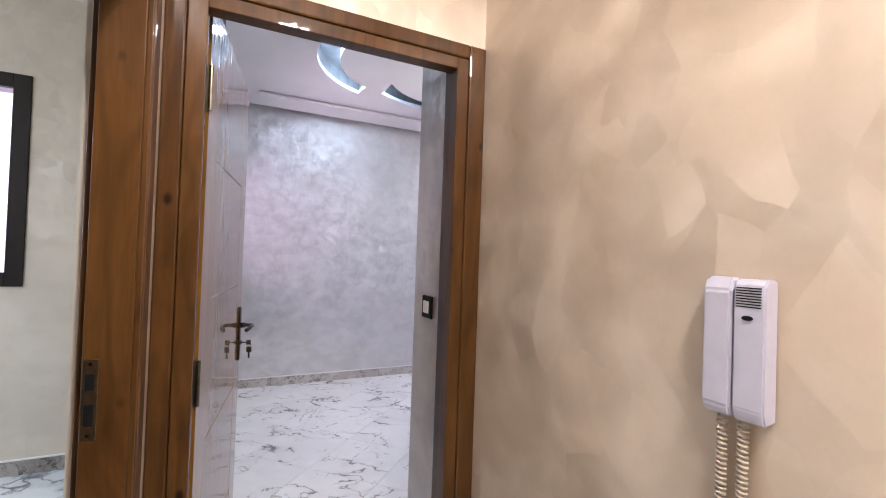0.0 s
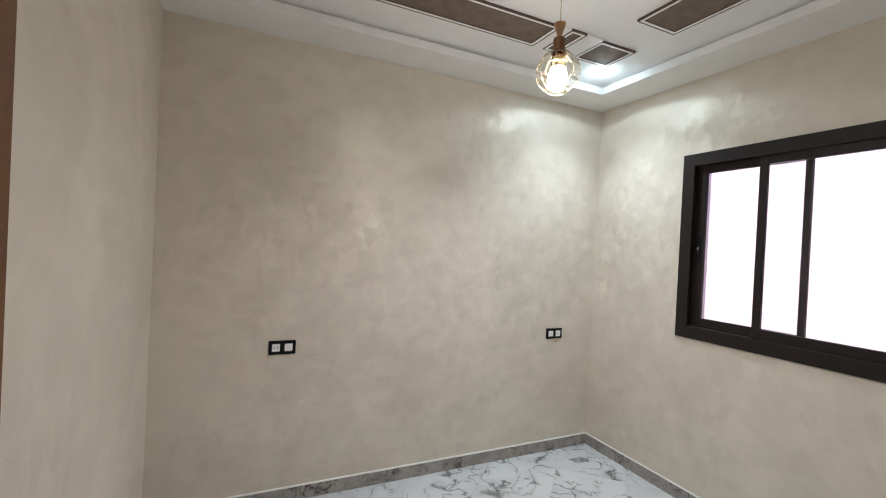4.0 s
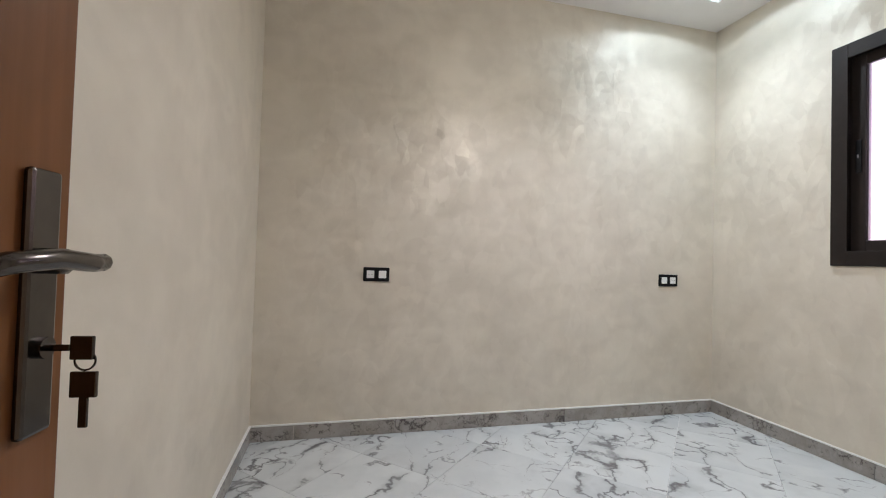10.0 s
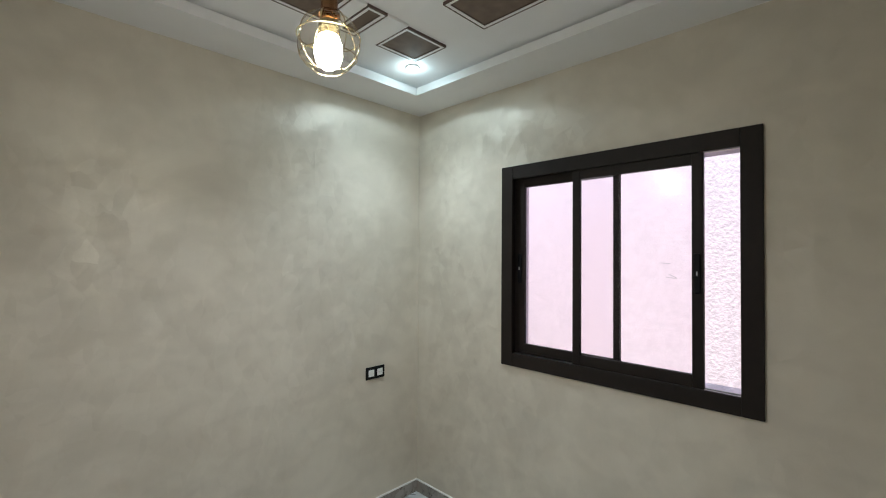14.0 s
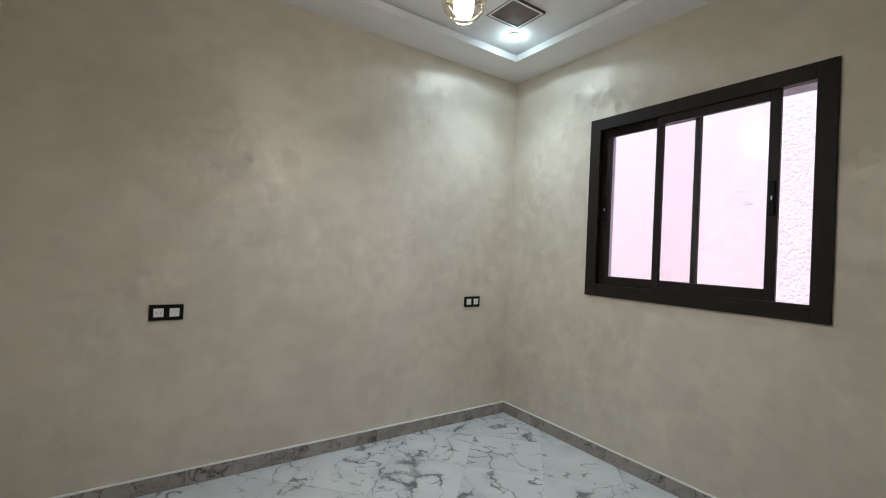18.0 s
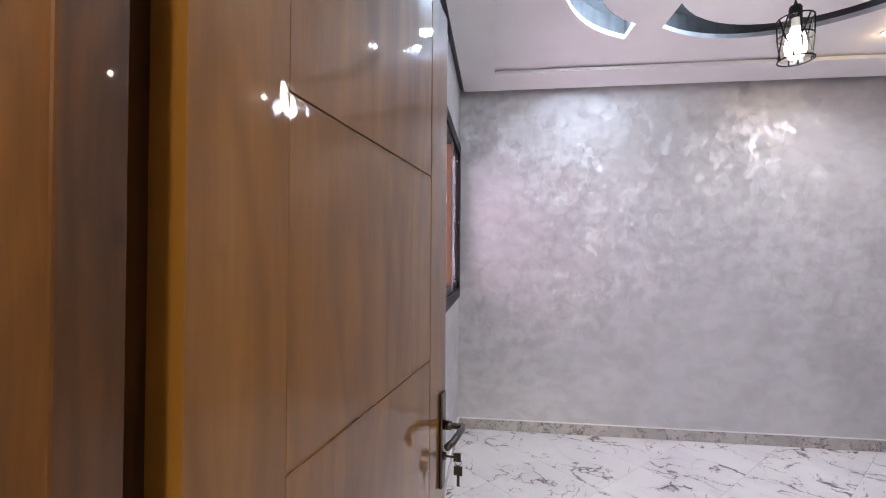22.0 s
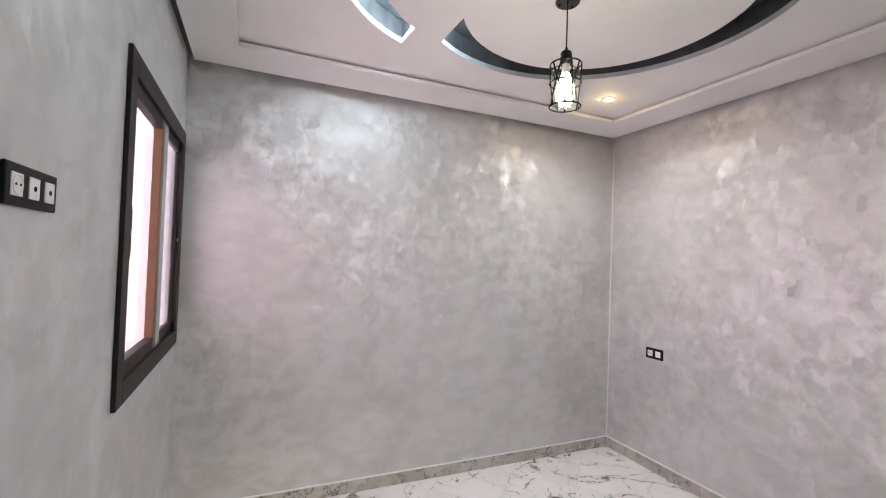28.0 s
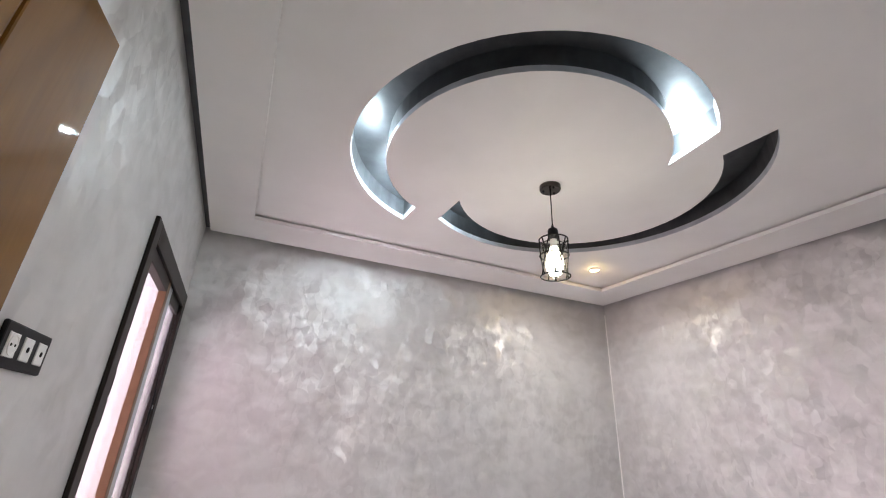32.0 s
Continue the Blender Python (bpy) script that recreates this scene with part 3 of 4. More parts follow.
ARCS = [arc_outline((1.518, 3.398), 0.862, 115, 308.4, (1.518, 3.398), 0.690, 120.8, 324.7),
        arc_outline((1.885, 3.383), 0.863, 128.5, -65, (1.905, 3.411), 0.666, 145.6, -61.2)]
SLOT = 0.13
bm = bmesh.new()
loops = [[(INX0 - 0.03, INY0 - 0.03), (INX1 + 0.03, INY0 - 0.03), (INX1 + 0.03, INY1 + 0.03), (INX0 - 0.03, INY1 + 0.03)]] + ARCS
edges = []
for loop in loops:
    vs = [bm.verts.new((x, y, ZBIN)) for x, y in loop]
    edges += [bm.edges.new((vs[i], vs[(i + 1) % len(vs)])) for i in range(len(vs))]
bmesh.ops.triangle_fill(bm, use_beauty=True, use_dissolve=False, edges=edges)
structure("ceiling_b", bm, WHITE_CEILING, "white raised plaster ceiling cut by two curved slots", "ceiling")
LIP = 0.03
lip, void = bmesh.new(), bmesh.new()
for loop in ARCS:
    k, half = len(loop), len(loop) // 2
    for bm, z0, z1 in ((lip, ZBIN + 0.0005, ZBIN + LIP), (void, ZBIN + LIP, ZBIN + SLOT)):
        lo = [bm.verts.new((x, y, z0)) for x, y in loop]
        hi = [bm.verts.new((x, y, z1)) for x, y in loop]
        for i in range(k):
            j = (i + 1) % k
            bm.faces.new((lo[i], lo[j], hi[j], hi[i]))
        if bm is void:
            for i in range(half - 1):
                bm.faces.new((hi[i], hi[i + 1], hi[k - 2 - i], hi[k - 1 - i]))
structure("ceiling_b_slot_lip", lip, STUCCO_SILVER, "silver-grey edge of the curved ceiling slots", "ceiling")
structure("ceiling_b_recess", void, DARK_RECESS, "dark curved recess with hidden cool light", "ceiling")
structure("roof", boxes(((AX0 - 0.1, HY0 - 0.1, TOP), (HX1 + 0.1, AY1 + 0.1, TOP + 0.12)), ((HX1 + 0.1, BY0 - 0.1, TOP), (BX1 + 0.1, BY1 + 0.1, TOP + 0.12)), ((BX0 - 0.07, AY1 + 0.1, TOP), (HX1 + 0.1, BY1 + 0.1, TOP + 0.12))), GROUT, "flat cement roof slab", "roof")
for x, y, z, w, r in ((1.121, 3.987, 2.945, 1.35, 0.02), (0.958, 3.835, 2.945, 1.35, 0.02), (2.05, 2.84, 3.0, 6, 0.04), (0.752, 3.53, 2.985, 1.3, 0.03), (1.405, 3.87, 2.97, 2, 0.02)):
    lamp("recess_led_light", "POINT", (x, y, z), w, (0.80, 0.92, 1.0), r)

# ---------------------------------------------------------------- doors
LEAF_T = 0.04


def lever_set(leaf, side, LEAF_W, drop):
    """Long plate with lever, lock cylinder and a key with a spare on its ring. side -1: the face at y 0, 1: the face at y LEAF_T."""
    y0 = 0.0 if side < 0 else LEAF_T
    s = side
    px, z0, z1 = LEAF_W - 0.042, 0.955 - drop, 1.20 - drop
    bm = boxes(((px - 0.019, min(y0, y0 + s * 0.009), z0), (px + 0.019, max(y0, y0 + s * 0.009), z1)), bevel=0.004)
    handle = part("door_handle", bm, CHROME, leaf, "satin nickel plate with lever")
    turn = pose(0, 0, 0, 90, 0, 0)
    bm = bmesh.new()
    zl = 1.115 - drop
    add_turned(bm, [(0, 0), (0.012, 0), (0.012, 0.018), (0.008, 0.022), (0.008, 0.05), (0, 0.05)], Matrix.Translation((px, y0 + s * 0.009, zl)) @ pose(0, 0, 0, 90 if s < 0 else -90), 14)
    add_tube(bm, [(px + 0.004, y0 + s * 0.055, zl), (px - 0.02, y0 + s * 0.060, zl), (px - 0.06, y0 + s * 0.060, zl + 0.004), (px - 0.10, y0 + s * 0.056, zl + 0.001), (px - 0.118, y0 + s * 0.045, zl - 0.005)], 0.0085, 10)
    part("lever", bm, CHROME, handle, smooth=True)
    bm = bmesh.new()
    zc = 1.035 - drop
    add_turned(bm, [(0, 0), (0.010, 0), (0.010, 0.006), (0, 0.006)], Matrix.Translation((px, y0 + s * 0.009, zc)) @ pose(0, 0, 0, 90 if s < 0 else -90), 14)
    part("lock_cylinder", bm, CHROME, handle)
    bm = boxes(((px - 0.0015, min(y0 + s * 0.014, y0 + s * 0.034), zc - 0.003), (px + 0.0015, max(y0 + s * 0.014, y0 + s * 0.034), zc + 0.003)),
               ((px - 0.002, min(y0 + s * 0.034, y0 + s * 0.054), zc - 0.011), (px + 0.002, max(y0 + s * 0.034, y0 + s * 0.054), zc + 0.011)), bevel=0.001)
    part("key", bm, CHROME, handle)
    ring = [(px + 0.001, y0 + s * (0.046 + 0.009 * math.sin(a)), zc - 0.012 + 0.009 * math.cos(a)) for a in (2 * math.pi * i / 16 for i in range(16))]
    bm = add_tube(bmesh.new(), ring, 0.001, 6, True)
    part("key_ring", bm, CHROME, handle)
    bm = boxes(((px - 0.002, min(y0 + s * 0.035, y0 + s * 0.058), zc - 0.046), (px + 0.002, max(y0 + s * 0.035, y0 + s * 0.058), zc - 0.022)),
               ((px - 0.0015, min(y0 + s * 0.043, y0 + s * 0.051), zc - 0.074), (px + 0.0015, max(y0 + s * 0.043, y0 + s * 0.051), zc - 0.046)), bevel=0.001)
    part("spare_key", bm, CHROME, handle)


def door_leaf(name, m, LEAF_W, height, grooves, hs, gs, drop, hinges, wood_used, label):
    """A leaf hinged at its origin: plain hinge stile, boards parted by short grooves, lock stile, hinges and lever sets."""
    leaf = empty(name, m, label, "door", kind="structure")
    g = 0.005
    rows = [0.008, *grooves, height]
    part("core", boxes(((0.004, 0.003, 0.012), (LEAF_W - 0.004, LEAF_T - 0.003, height - 0.004))), WOOD_BEAD, leaf, "pale wood in the grooves")
    part("hinge_stile", boxes(((0, 0, 0.008), (hs, LEAF_T, height)), bevel=0.0005), wood_used, leaf)
    part("lock_stile", boxes(((LEAF_W - gs, 0, 0.008), (LEAF_W, LEAF_T, height)), bevel=0.0025), wood_used, leaf)
    for a, b in zip(rows, rows[1:]):
        part("door_board", boxes(((hs + 0.0004, 0, a + (g if a > 0.1 else 0)), (LEAF_W - gs - g, LEAF_T, b)), bevel=0.0006), wood_used, leaf)
    for z in hinges:
        bm = bmesh.new()
        add_turned(bm, [(0, 0), (0.006, 0), (0.006, 0.13), (0, 0.13)], Matrix.Translation((-0.006, -0.004, z)), 10)
        add_box(bm, (-0.0025, 0.002, z), (0.0, 0.032, z + 0.13))
        hinge = part("hinge", bm, HINGE_STEEL, leaf, "satin brass hinge")
        for k in range(3):
            bm = add_turned(bmesh.new(), [(0, 0), (0.005, 0), (0.004, 0.0015), (0, 0.0015)], Matrix.Translation((-0.0025, 0.012 + 0.010 * (k % 2), z + 0.025 + 0.04 * k)) @ pose(0, 0, 0, 0, -90), 8)
            part("screw", bm, DARK_HOLE, hinge)
    bm = boxes(((LEAF_W, 0.010, 0.94 - drop), (LEAF_W + 0.002, 0.030, 1.18 - drop)), ((LEAF_W + 0.002, 0.014, 1.09 - drop), (LEAF_W + 0.012, 0.026, 1.115 - drop)))
    part("lock_edge", bm, CHROME, leaf)
    lever_set(leaf, -1, LEAF_W, drop)
    lever_set(leaf, 1, LEAF_W, drop)
    return leaf


def hinge_pose(p, q):
    return Matrix.Translation((p[0], p[1], 0)) @ Matrix.Rotation(math.atan2(q[1] - p[1], q[0] - p[0]), 4, "Z")


door_leaf("door_1", hinge_pose((-0.19, 0.418), (-0.98, 0.50)), 0.797, 2.05, (0.43, 0.865, 1.30, 1.735), 0.15, 0.105, 0.015, (0.25, 0.93, 1.79), WOOD_LEAF_DARK, "open varnished brown wooden door with key in lock")
door_leaf("door_2", hinge_pose((0.070, 1.55), (0.190, 2.387)), 0.846, 2.146, (0.36, 0.805, 1.25, 1.686), 0.14, 0.142, 0.055, (0.22, 0.96, 1.81), WOOD_LEAF, "open glossy varnished wooden door with key in lock")


def door_frame(name, pieces, label):
    fr = empty(name, Matrix(), label, "door frame", kind="structure")
    for part_name, items in pieces:
        part(part_name, boxes(*items, bevel=0.006 if part_name == "casing" else 0.0025), WOOD_FRAME, fr)
    return fr


# beige room: frame through the wall
frame_a = door_frame("door_frame_1", [
    ("post", [((-0.152, 1.333, 0), (-0.127, 1.355, 2.13))]),
    ("post", [((-0.127, 1.270, 0), (-0.040, 1.356, 2.13))]),
    ("edge_bead", [((-0.040, 1.270, 0), (-0.028, 1.2755, 2.13))]),
    ("casing", [((-0.040, 1.286, 0), (-0.025, 1.351, 2.13))]),
    ("post", [((AX1 - 0.016, 0.305, 0), (-0.127, 0.368, 2.13))]),
    ("post", [((-0.127, 0.305, 0), (-0.028, 0.400, 2.13))]),
    ("head", [((-0.152, 0.368, 2.07), (-0.127, 1.333, 2.13))]),
    ("head", [((-0.127, 0.40, 2.045), (-0.028, 1.270, 2.13))]),
], "dark varnished wooden door frame")
bm = boxes(((-0.125, 1.2675, 1.00), (-0.097, 1.2702, 1.17)), bevel=0.001)
strike = part("strike_plate", bm, HINGE_STEEL, frame_a, "worn steel strike plate")
for z0, z1 in ((1.105, 1.140), (1.03, 1.075)):
    part("latch_hole", boxes(((-0.119, 1.2668, z0), (-0.103, 1.2676, z1))), DARK_HOLE, strike)
for z in (1.01, 1.16):
    part("screw", add_turned(bmesh.new(), [(0, 0), (0.004, 0), (0.003, 0.0015), (0, 0.0015)], Matrix.Translation((-0.111, 1.2676, z)) @ pose(0, 0, 0, 90), 8), CHROME, strike)
# grey room: frame across the hall's end
door_frame("door_frame_2", [
    ("casing", [((HX0 + 0.001, 1.440, 0), (0.016, 1.500, 2.150))]),
    ("post", [((0.017, 1.446, 0), (0.065, 1.500, 2.100))]),
    ("post", [((HX0 + 0.001, 1.500, 0), (0.018, JB + 0.004, 2.185))]),
    ("post", [((0.820, 1.446, 0), (0.863, 1.500, 2.100))]),
    ("casing", [((0.864, 1.440, 0), (HX1 - 0.001, 1.500, 2.150))]),
    ("post", [((0.850, 1.500, 0), (HX1 - 0.001, JB + 0.004, 2.185))]),
    ("head", [((0.065, 1.446, 2.060), (0.820, 1.500, 2.100))]),
    ("casing", [((0.016, 1.440, 2.101), (0.864, 1.500, 2.150))]),
    ("head", [((0.018, 1.500, 2.152), (0.850, JB + 0.004, 2.185))]),
], "glossy varnished wooden door frame")

# ---------------------------------------------------------------- windows


def sash(win, name, lo, hi, zlo, zhi, y0, y1, to_world, handle_at, wl=0.06, wr=0.04, wz=0.062, ym=None, lo_mat=None, hi_mat=None):
    s = part(name, boxes(), ALU_BROWN, win)
    for n_, a, b in (("stile", (lo, y0, zlo), (lo + wl, y1, zhi)), ("stile", (hi - wr, y0, zlo), (hi, y1, zhi)),
                     ("rail", (lo + wl, y0, zlo), (hi - wr, y1, zlo + wz)), ("rail", (lo + wl, y0, zhi - wz), (hi - wr, y1, zhi))):
        look_of = lo_mat if n_ == "stile" and a[0] == lo and lo_mat else hi_mat if n_ == "stile" and a[0] != lo and hi_mat else ALU_BROWN
        part(n_, to_world(boxes((a, b), bevel=0.003)), look_of, s, "warm brown edge" if look_of is ALU_WARM else "")
    ym = ym or (y0 + y1) / 2
    pane = part("pane", to_world(boxes(((lo + wl, ym - 0.002, zlo + wz), (hi - wr, ym + 0.002, zhi - wz)))), PANE_GLASS, s, "frosted glass pane")
    pane.visible_shadow = False
    zc = (zlo + zhi) / 2 - 0.02
    hx = lo + wl * 0.55 if handle_at == "lo" else hi - wr * 0.5
    part("pull", to_world(boxes(((hx - 0.015, y0 - 0.009, zc - 0.095), (hx + 0.015, y0 + 0.001, zc + 0.095)), bevel=0.005)), BLACK_PLASTIC, s, "black window pull")
    part("latch", to_world(boxes(((hx - 0.003, y0 - 0.013, zc - 0.010), (hx + 0.003, y0 - 0.009, zc + 0.010)), bevel=0.001)), ALU_LIGHT, s)
    return s


def window(name, u0, u1, to_world, front, back, label, depths=(-0.003, 0.023, 0.031, 0.057), deep=0.066):
    """u runs along the wall, local y from the wall's face (0) outwards; front and back sashes as (u0, u1)."""
    win = empty(name, Matrix(), label, "window", kind="structure")
    z0, z1 = WIN_Z
    w = FRAME_W
    for n_, a, b in (("frame_stile", (u0, -0.016, z0), (u0 + w, 0.0, z1)), ("frame_stile", (u1 - w, -0.016, z0), (u1, 0.0, z1)),
                     ("frame_rail", (u0 + w, -0.016, z0), (u1 - w, 0.0, z0 + w)), ("frame_rail", (u0 + w, -0.016, z1 - w), (u1 - w, 0.0, z1))):
        part(n_, to_world(boxes((a, b), bevel=0.003)), ALU_BROWN, win, "dark brown aluminium")
    i = w - 0.012
    for n_, a, b in (("track_jamb", (u0 + i - 0.014, 0.0, z0 + i - 0.014), (u0 + i, deep, z1 - i + 0.014)), ("track_jamb", (u1 - i, 0.0, z0 + i - 0.014), (u1 - i + 0.014, deep, z1 - i + 0.014)),
                     ("track_sill", (u0 + i, 0.0, z0 + i - 0.014), (u1 - i, deep, z0 + i)), ("track_head", (u0 + i, 0.0, z1 - i), (u1 - i, deep, z1 - i + 0.014))):
        part(n_, to_world(boxes((a, b))), ALU_BROWN, win)
    for yy in (0.010, deep - 0.022):
        part("track_rail", to_world(boxes(((u0 + i, yy - 0.003, z0 + i), (u1 - i, yy + 0.003, z0 + i + 0.010)))), ALU_LIGHT, win, "bare aluminium rail")
    sash(win, "front_sash", *front[:2], z0 + i + 0.010, z1 - i - 0.003, *depths[:2], to_world, front[2], *front[3:])
    sash(win, "back_sash", *back[:2], z0 + i + 0.010, z1 - i - 0.003, *depths[2:], to_world, back[2], *back[3:])
    return win


def to_a(bm):
    bmesh.ops.transform(bm, matrix=Matrix.Translation((0, AY1, 0)), verts=bm.verts)
    return bm


def to_b(bm):
    bmesh.ops.transform(bm, matrix=Matrix.Translation((BX0, 0, 0)) @ Matrix.Rotation(radians(90), 4, "Z"), verts=bm.verts)
    return bm


win_a = window("window_1", *WIN_A, to_a, (-1.895, -1.228, "hi", 0.045, 0.05), (-2.318, -1.637, "lo", 0.072, 0.035), "dark brown sliding window, left slightly open")
window("window_2", *WIN_B, to_b, (3.721, 4.332, "lo", 0.040, 0.062, 0.062, 0.034, None, ALU_WARM), (4.335, 4.822, "hi", 0.130, 0.010, 0.062, 0.017, SEAL_GREY, None), "dark brown sliding window with closed sashes", (-0.003, 0.037, 0.004, 0.030), 0.032)

for points in (((-1.427, 1.8135), (-1.405, 1.8120), (-1.375, 1.8105)), ((-1.395, 1.7415), (-1.345, 1.7375)), ((-1.383, 1.7570), (-1.347, 1.7415))):
    part("pencil_mark", add_tube(bmesh.new(), [(x, AY1 + 0.0075, z) for x, z in points], 0.0011, 6), PAPER_MARK, win_a, "thin grey stroke on the pane")

# ---------------------------------------------------------------- switches, sockets, intercom


def plate(name, m, modules, label, category, group=""):
    """A black frame on a wall; local x along the wall, y out of it, z up, centred. modules: list of kinds."""
    thing = empty(name, m, label, category, group)
    k = len(modules)
    w, h = 0.071 * k + 0.012, 0.083
    part("frame", boxes(((-w / 2, 0, -h / 2), (w / 2, 0.010, h / 2)), bevel=0.004), BLACK_PLASTIC, thing, "black glossy frame")
    for i, kind in enumerate(modules):
        cx = (i - (k - 1) / 2) * 0.071
        if kind == "round":
            bm = boxes(((cx - 0.0225, 0.008, -0.0225), (cx + 0.0225, 0.0125, 0.0225)), bevel=0.002)
            mod = part("socket_face", bm, WHITE_PLASTIC, thing, "white socket face")
            bm = add_turned(bmesh.new(), [(0.020, 0.0), (0.0195, 0.0015), (0.017, 0.0012), (0.0165, 0.0004), (0, 0.0004)], Matrix.Translation((cx, 0.0125, 0)) @ pose(0, 0, 0, -90), 24)
            part("socket_well", bm, WHITE_PLASTIC, mod, smooth=False)
            for dx in (-0.009, 0.009):
                bm = add_turned(bmesh.new(), [(0.0028, 0), (0.0028, 0.0008), (0, 0.0008)], Matrix.Translation((cx + dx, 0.0130, 0)) @ pose(0, 0, 0, -90), 10)
                part("pin_hole", bm, DARK_HOLE, mod)
        elif kind == "aerial":
            bm = boxes(((cx - 0.0225, 0.008, -0.0225), (cx + 0.0225, 0.0125, 0.0225)), bevel=0.002)
            mod = part("aerial_face", bm, WHITE_PLASTIC, thing, "white aerial socket")
            bm = add_turned(bmesh.new(), [(0.0055, 0), (0.0055, 0.001), (0, 0.001)], Matrix.Translation((cx, 0.0125, 0)) @ pose(0, 0, 0, -90), 14)
            part("aerial_hole", bm, DARK_HOLE, mod)
        else:
            part("rocker", boxes(((cx - 0.0225, 0.008, -0.0225), (cx + 0.0225, 0.0140, 0.0225)), bevel=0.003), WHITE_PLASTIC, thing, "white rocker switch")
    return thing


def on_wall(x, y, z, turn):
    return pose(x, y, z, 0, 0, turn)


# a turn of 0 faces +y, 180 -y, -90 +x, 90 -x
plate("double_socket", on_wall(AX0, 1.014, 1.002, -90) @ Matrix.Scale(1.06, 4), ["rocker", "round"], "black double plate with white socket and switch", "socket", "bedside plates")
plate("double_socket", on_wall(AX0, 3.187, 1.000, -90) @ Matrix.Scale(1.06, 4), ["round", "rocker"], "black double plate with white socket and switch", "socket", "bedside plates")
plate("double_socket", on_wall(BX1, 4.451, 0.972, 90) @ Matrix.Scale(1.08, 4), ["rocker", "round"], "black double plate with white socket and switch", "socket")
plate("triple_socket", on_wall(BX0, 2.982, 1.823, -90), ["aerial", "aerial", "round"], "black triple plate with socket and two aerial outlets", "socket")
plate("triple_socket", on_wall(AX1, 2.75, 1.85, 90), ["round", "aerial", "aerial"], "black triple plate high on the beige wall", "socket")
plate("light_switch", on_wall(PIER, 1.752, 1.203, 90) @ Matrix.Scale(1.1, 4), ["rocker"], "black light switch plate with white rocker", "switch")

intercom = empty("intercom_phone", on_wall(HX1, 0.565, 1.278, 90) @ Matrix.Diagonal((1, 1, 0.94, 1)), "white plastic door intercom handset on the hall wall", "intercom")


def extruded(outline, x0, x1, bevel):
    bm = bmesh.new()
    a = [bm.verts.new((x0, y, z)) for y, z in outline]
    b = [bm.verts.new((x1, y, z)) for y, z in outline]
    for i in range(len(outline)):
        j = (i + 1) % len(outline)
        bm.faces.new((a[i], a[j], b[j], b[i]))
    bm.faces.new(a)
    bm.faces.new(b)
    bmesh.ops.recalc_face_normals(bm, faces=bm.faces)
    bmesh.ops.bevel(bm, geom=list(bm.edges), offset=bevel, segments=2, affect="EDGES")
    return bm


part("base", extruded([(0, -0.118), (0.030, -0.122), (0.036, -0.100), (0.036, 0.110), (0.028, 0.122), (0, 0.122)], -0.052, -0.004, 0.003), INTERCOM_PLASTIC, intercom)
part("handset", extruded([(0.002, -0.116), (0.029, -0.124), (0.036, -0.105), (0.036, 0.100), (0.027, 0.124), (0.002, 0.124)], 0.000, 0.048, 0.005), INTERCOM_PLASTIC, intercom, "white handset resting on its cradle")
for i in range(8):
    part("speaker_slot", boxes(((-0.046, 0.0355, 0.074 + i * 0.0046), (-0.008, 0.0366, 0.0762 + i * 0.0046))), DARK_HOLE, intercom)
part("button", add_turned(bmesh.new(), [(0, 0), (0.009, 0), (0.008, 0.003), (0, 0.003)], Matrix.Translation((-0.026, 0.0355, 0.056)) @ pose(0, 0, 0, -90) @ Matrix.Diagonal((1, 0.5, 1, 1)), 16), BLACK_PLASTIC, intercom, "dark oval door button")
for cx in (0.022, -0.012):
    cord = [(cx + 0.007 * math.cos(a * 2.4), 0.016 + 0.007 * math.sin(a * 2.4), -0.120 - a * 0.0034) for a in (i * 0.34 for i in range(170))]
    part("coiled_cord", add_tube(bmesh.new(), cord, 0.0026, 6), CORD_BEIGE, intercom, "beige coiled cord", True)

# ---------------------------------------------------------------- lamps
pendant = empty("pendant_lamp", pose(*LAMP_A, ZAIN - 0.0), "gold pendant lamp with clear globe and wire cage", "pendant lamp")
ZC = 2.485 - ZAIN                                     # globe's centre below the ceiling
part("canopy", add_turned(bmesh.new(), [(0, 0), (0.05, 0), (0.05, -0.02), (0.012, -0.03), (0, -0.03)]), GOLD, pendant, smooth=False)
part("cord", add_tube(bmesh.new(), [(0, 0, -0.03), (0, 0, ZC + 0.21)], 0.002, 6), GOLD, pendant, "thin pale wire")
part("cone", add_turned(bmesh.new(), [(0, ZC + 0.215), (0.026, ZC + 0.215), (0.024, ZC + 0.205), (0.010, ZC + 0.160), (0.012, ZC + 0.148), (0, ZC + 0.148)]), BRASS_CONE, pendant, "copper-coloured flared cone", True)
part("socket", add_turned(bmesh.new(), [(0, ZC + 0.150), (0.024, ZC + 0.150), (0.026, ZC + 0.145), (0.026, ZC + 0.095), (0.034, ZC + 0.088), (0.034, ZC + 0.082), (0, ZC + 0.082)]), COPPER, pendant, "dark copper lamp holder")
part("bulb", add_turned(bmesh.new(), [(0, ZC + 0.022), (0.030, ZC + 0.018), (0.040, ZC - 0.010), (0.042, ZC - 0.040), (0.034, ZC - 0.066), (0.016, ZC - 0.080), (0, ZC - 0.082)]), BULB_A, pendant, "lit white bulb", True)
part("bulb_neck", add_turned(bmesh.new(), [(0, ZC + 0.085), (0.024, ZC + 0.085), (0.032, ZC + 0.050), (0.033, ZC + 0.020), (0, ZC + 0.020)]), GOLD, pendant, "polished gold reflector", True)
R = 0.092
prof = [(R * math.sin(a), ZC + R * 1.02 * math.cos(a)) for a in (radians(22 + i * (132 / 18)) for i in range(19))]
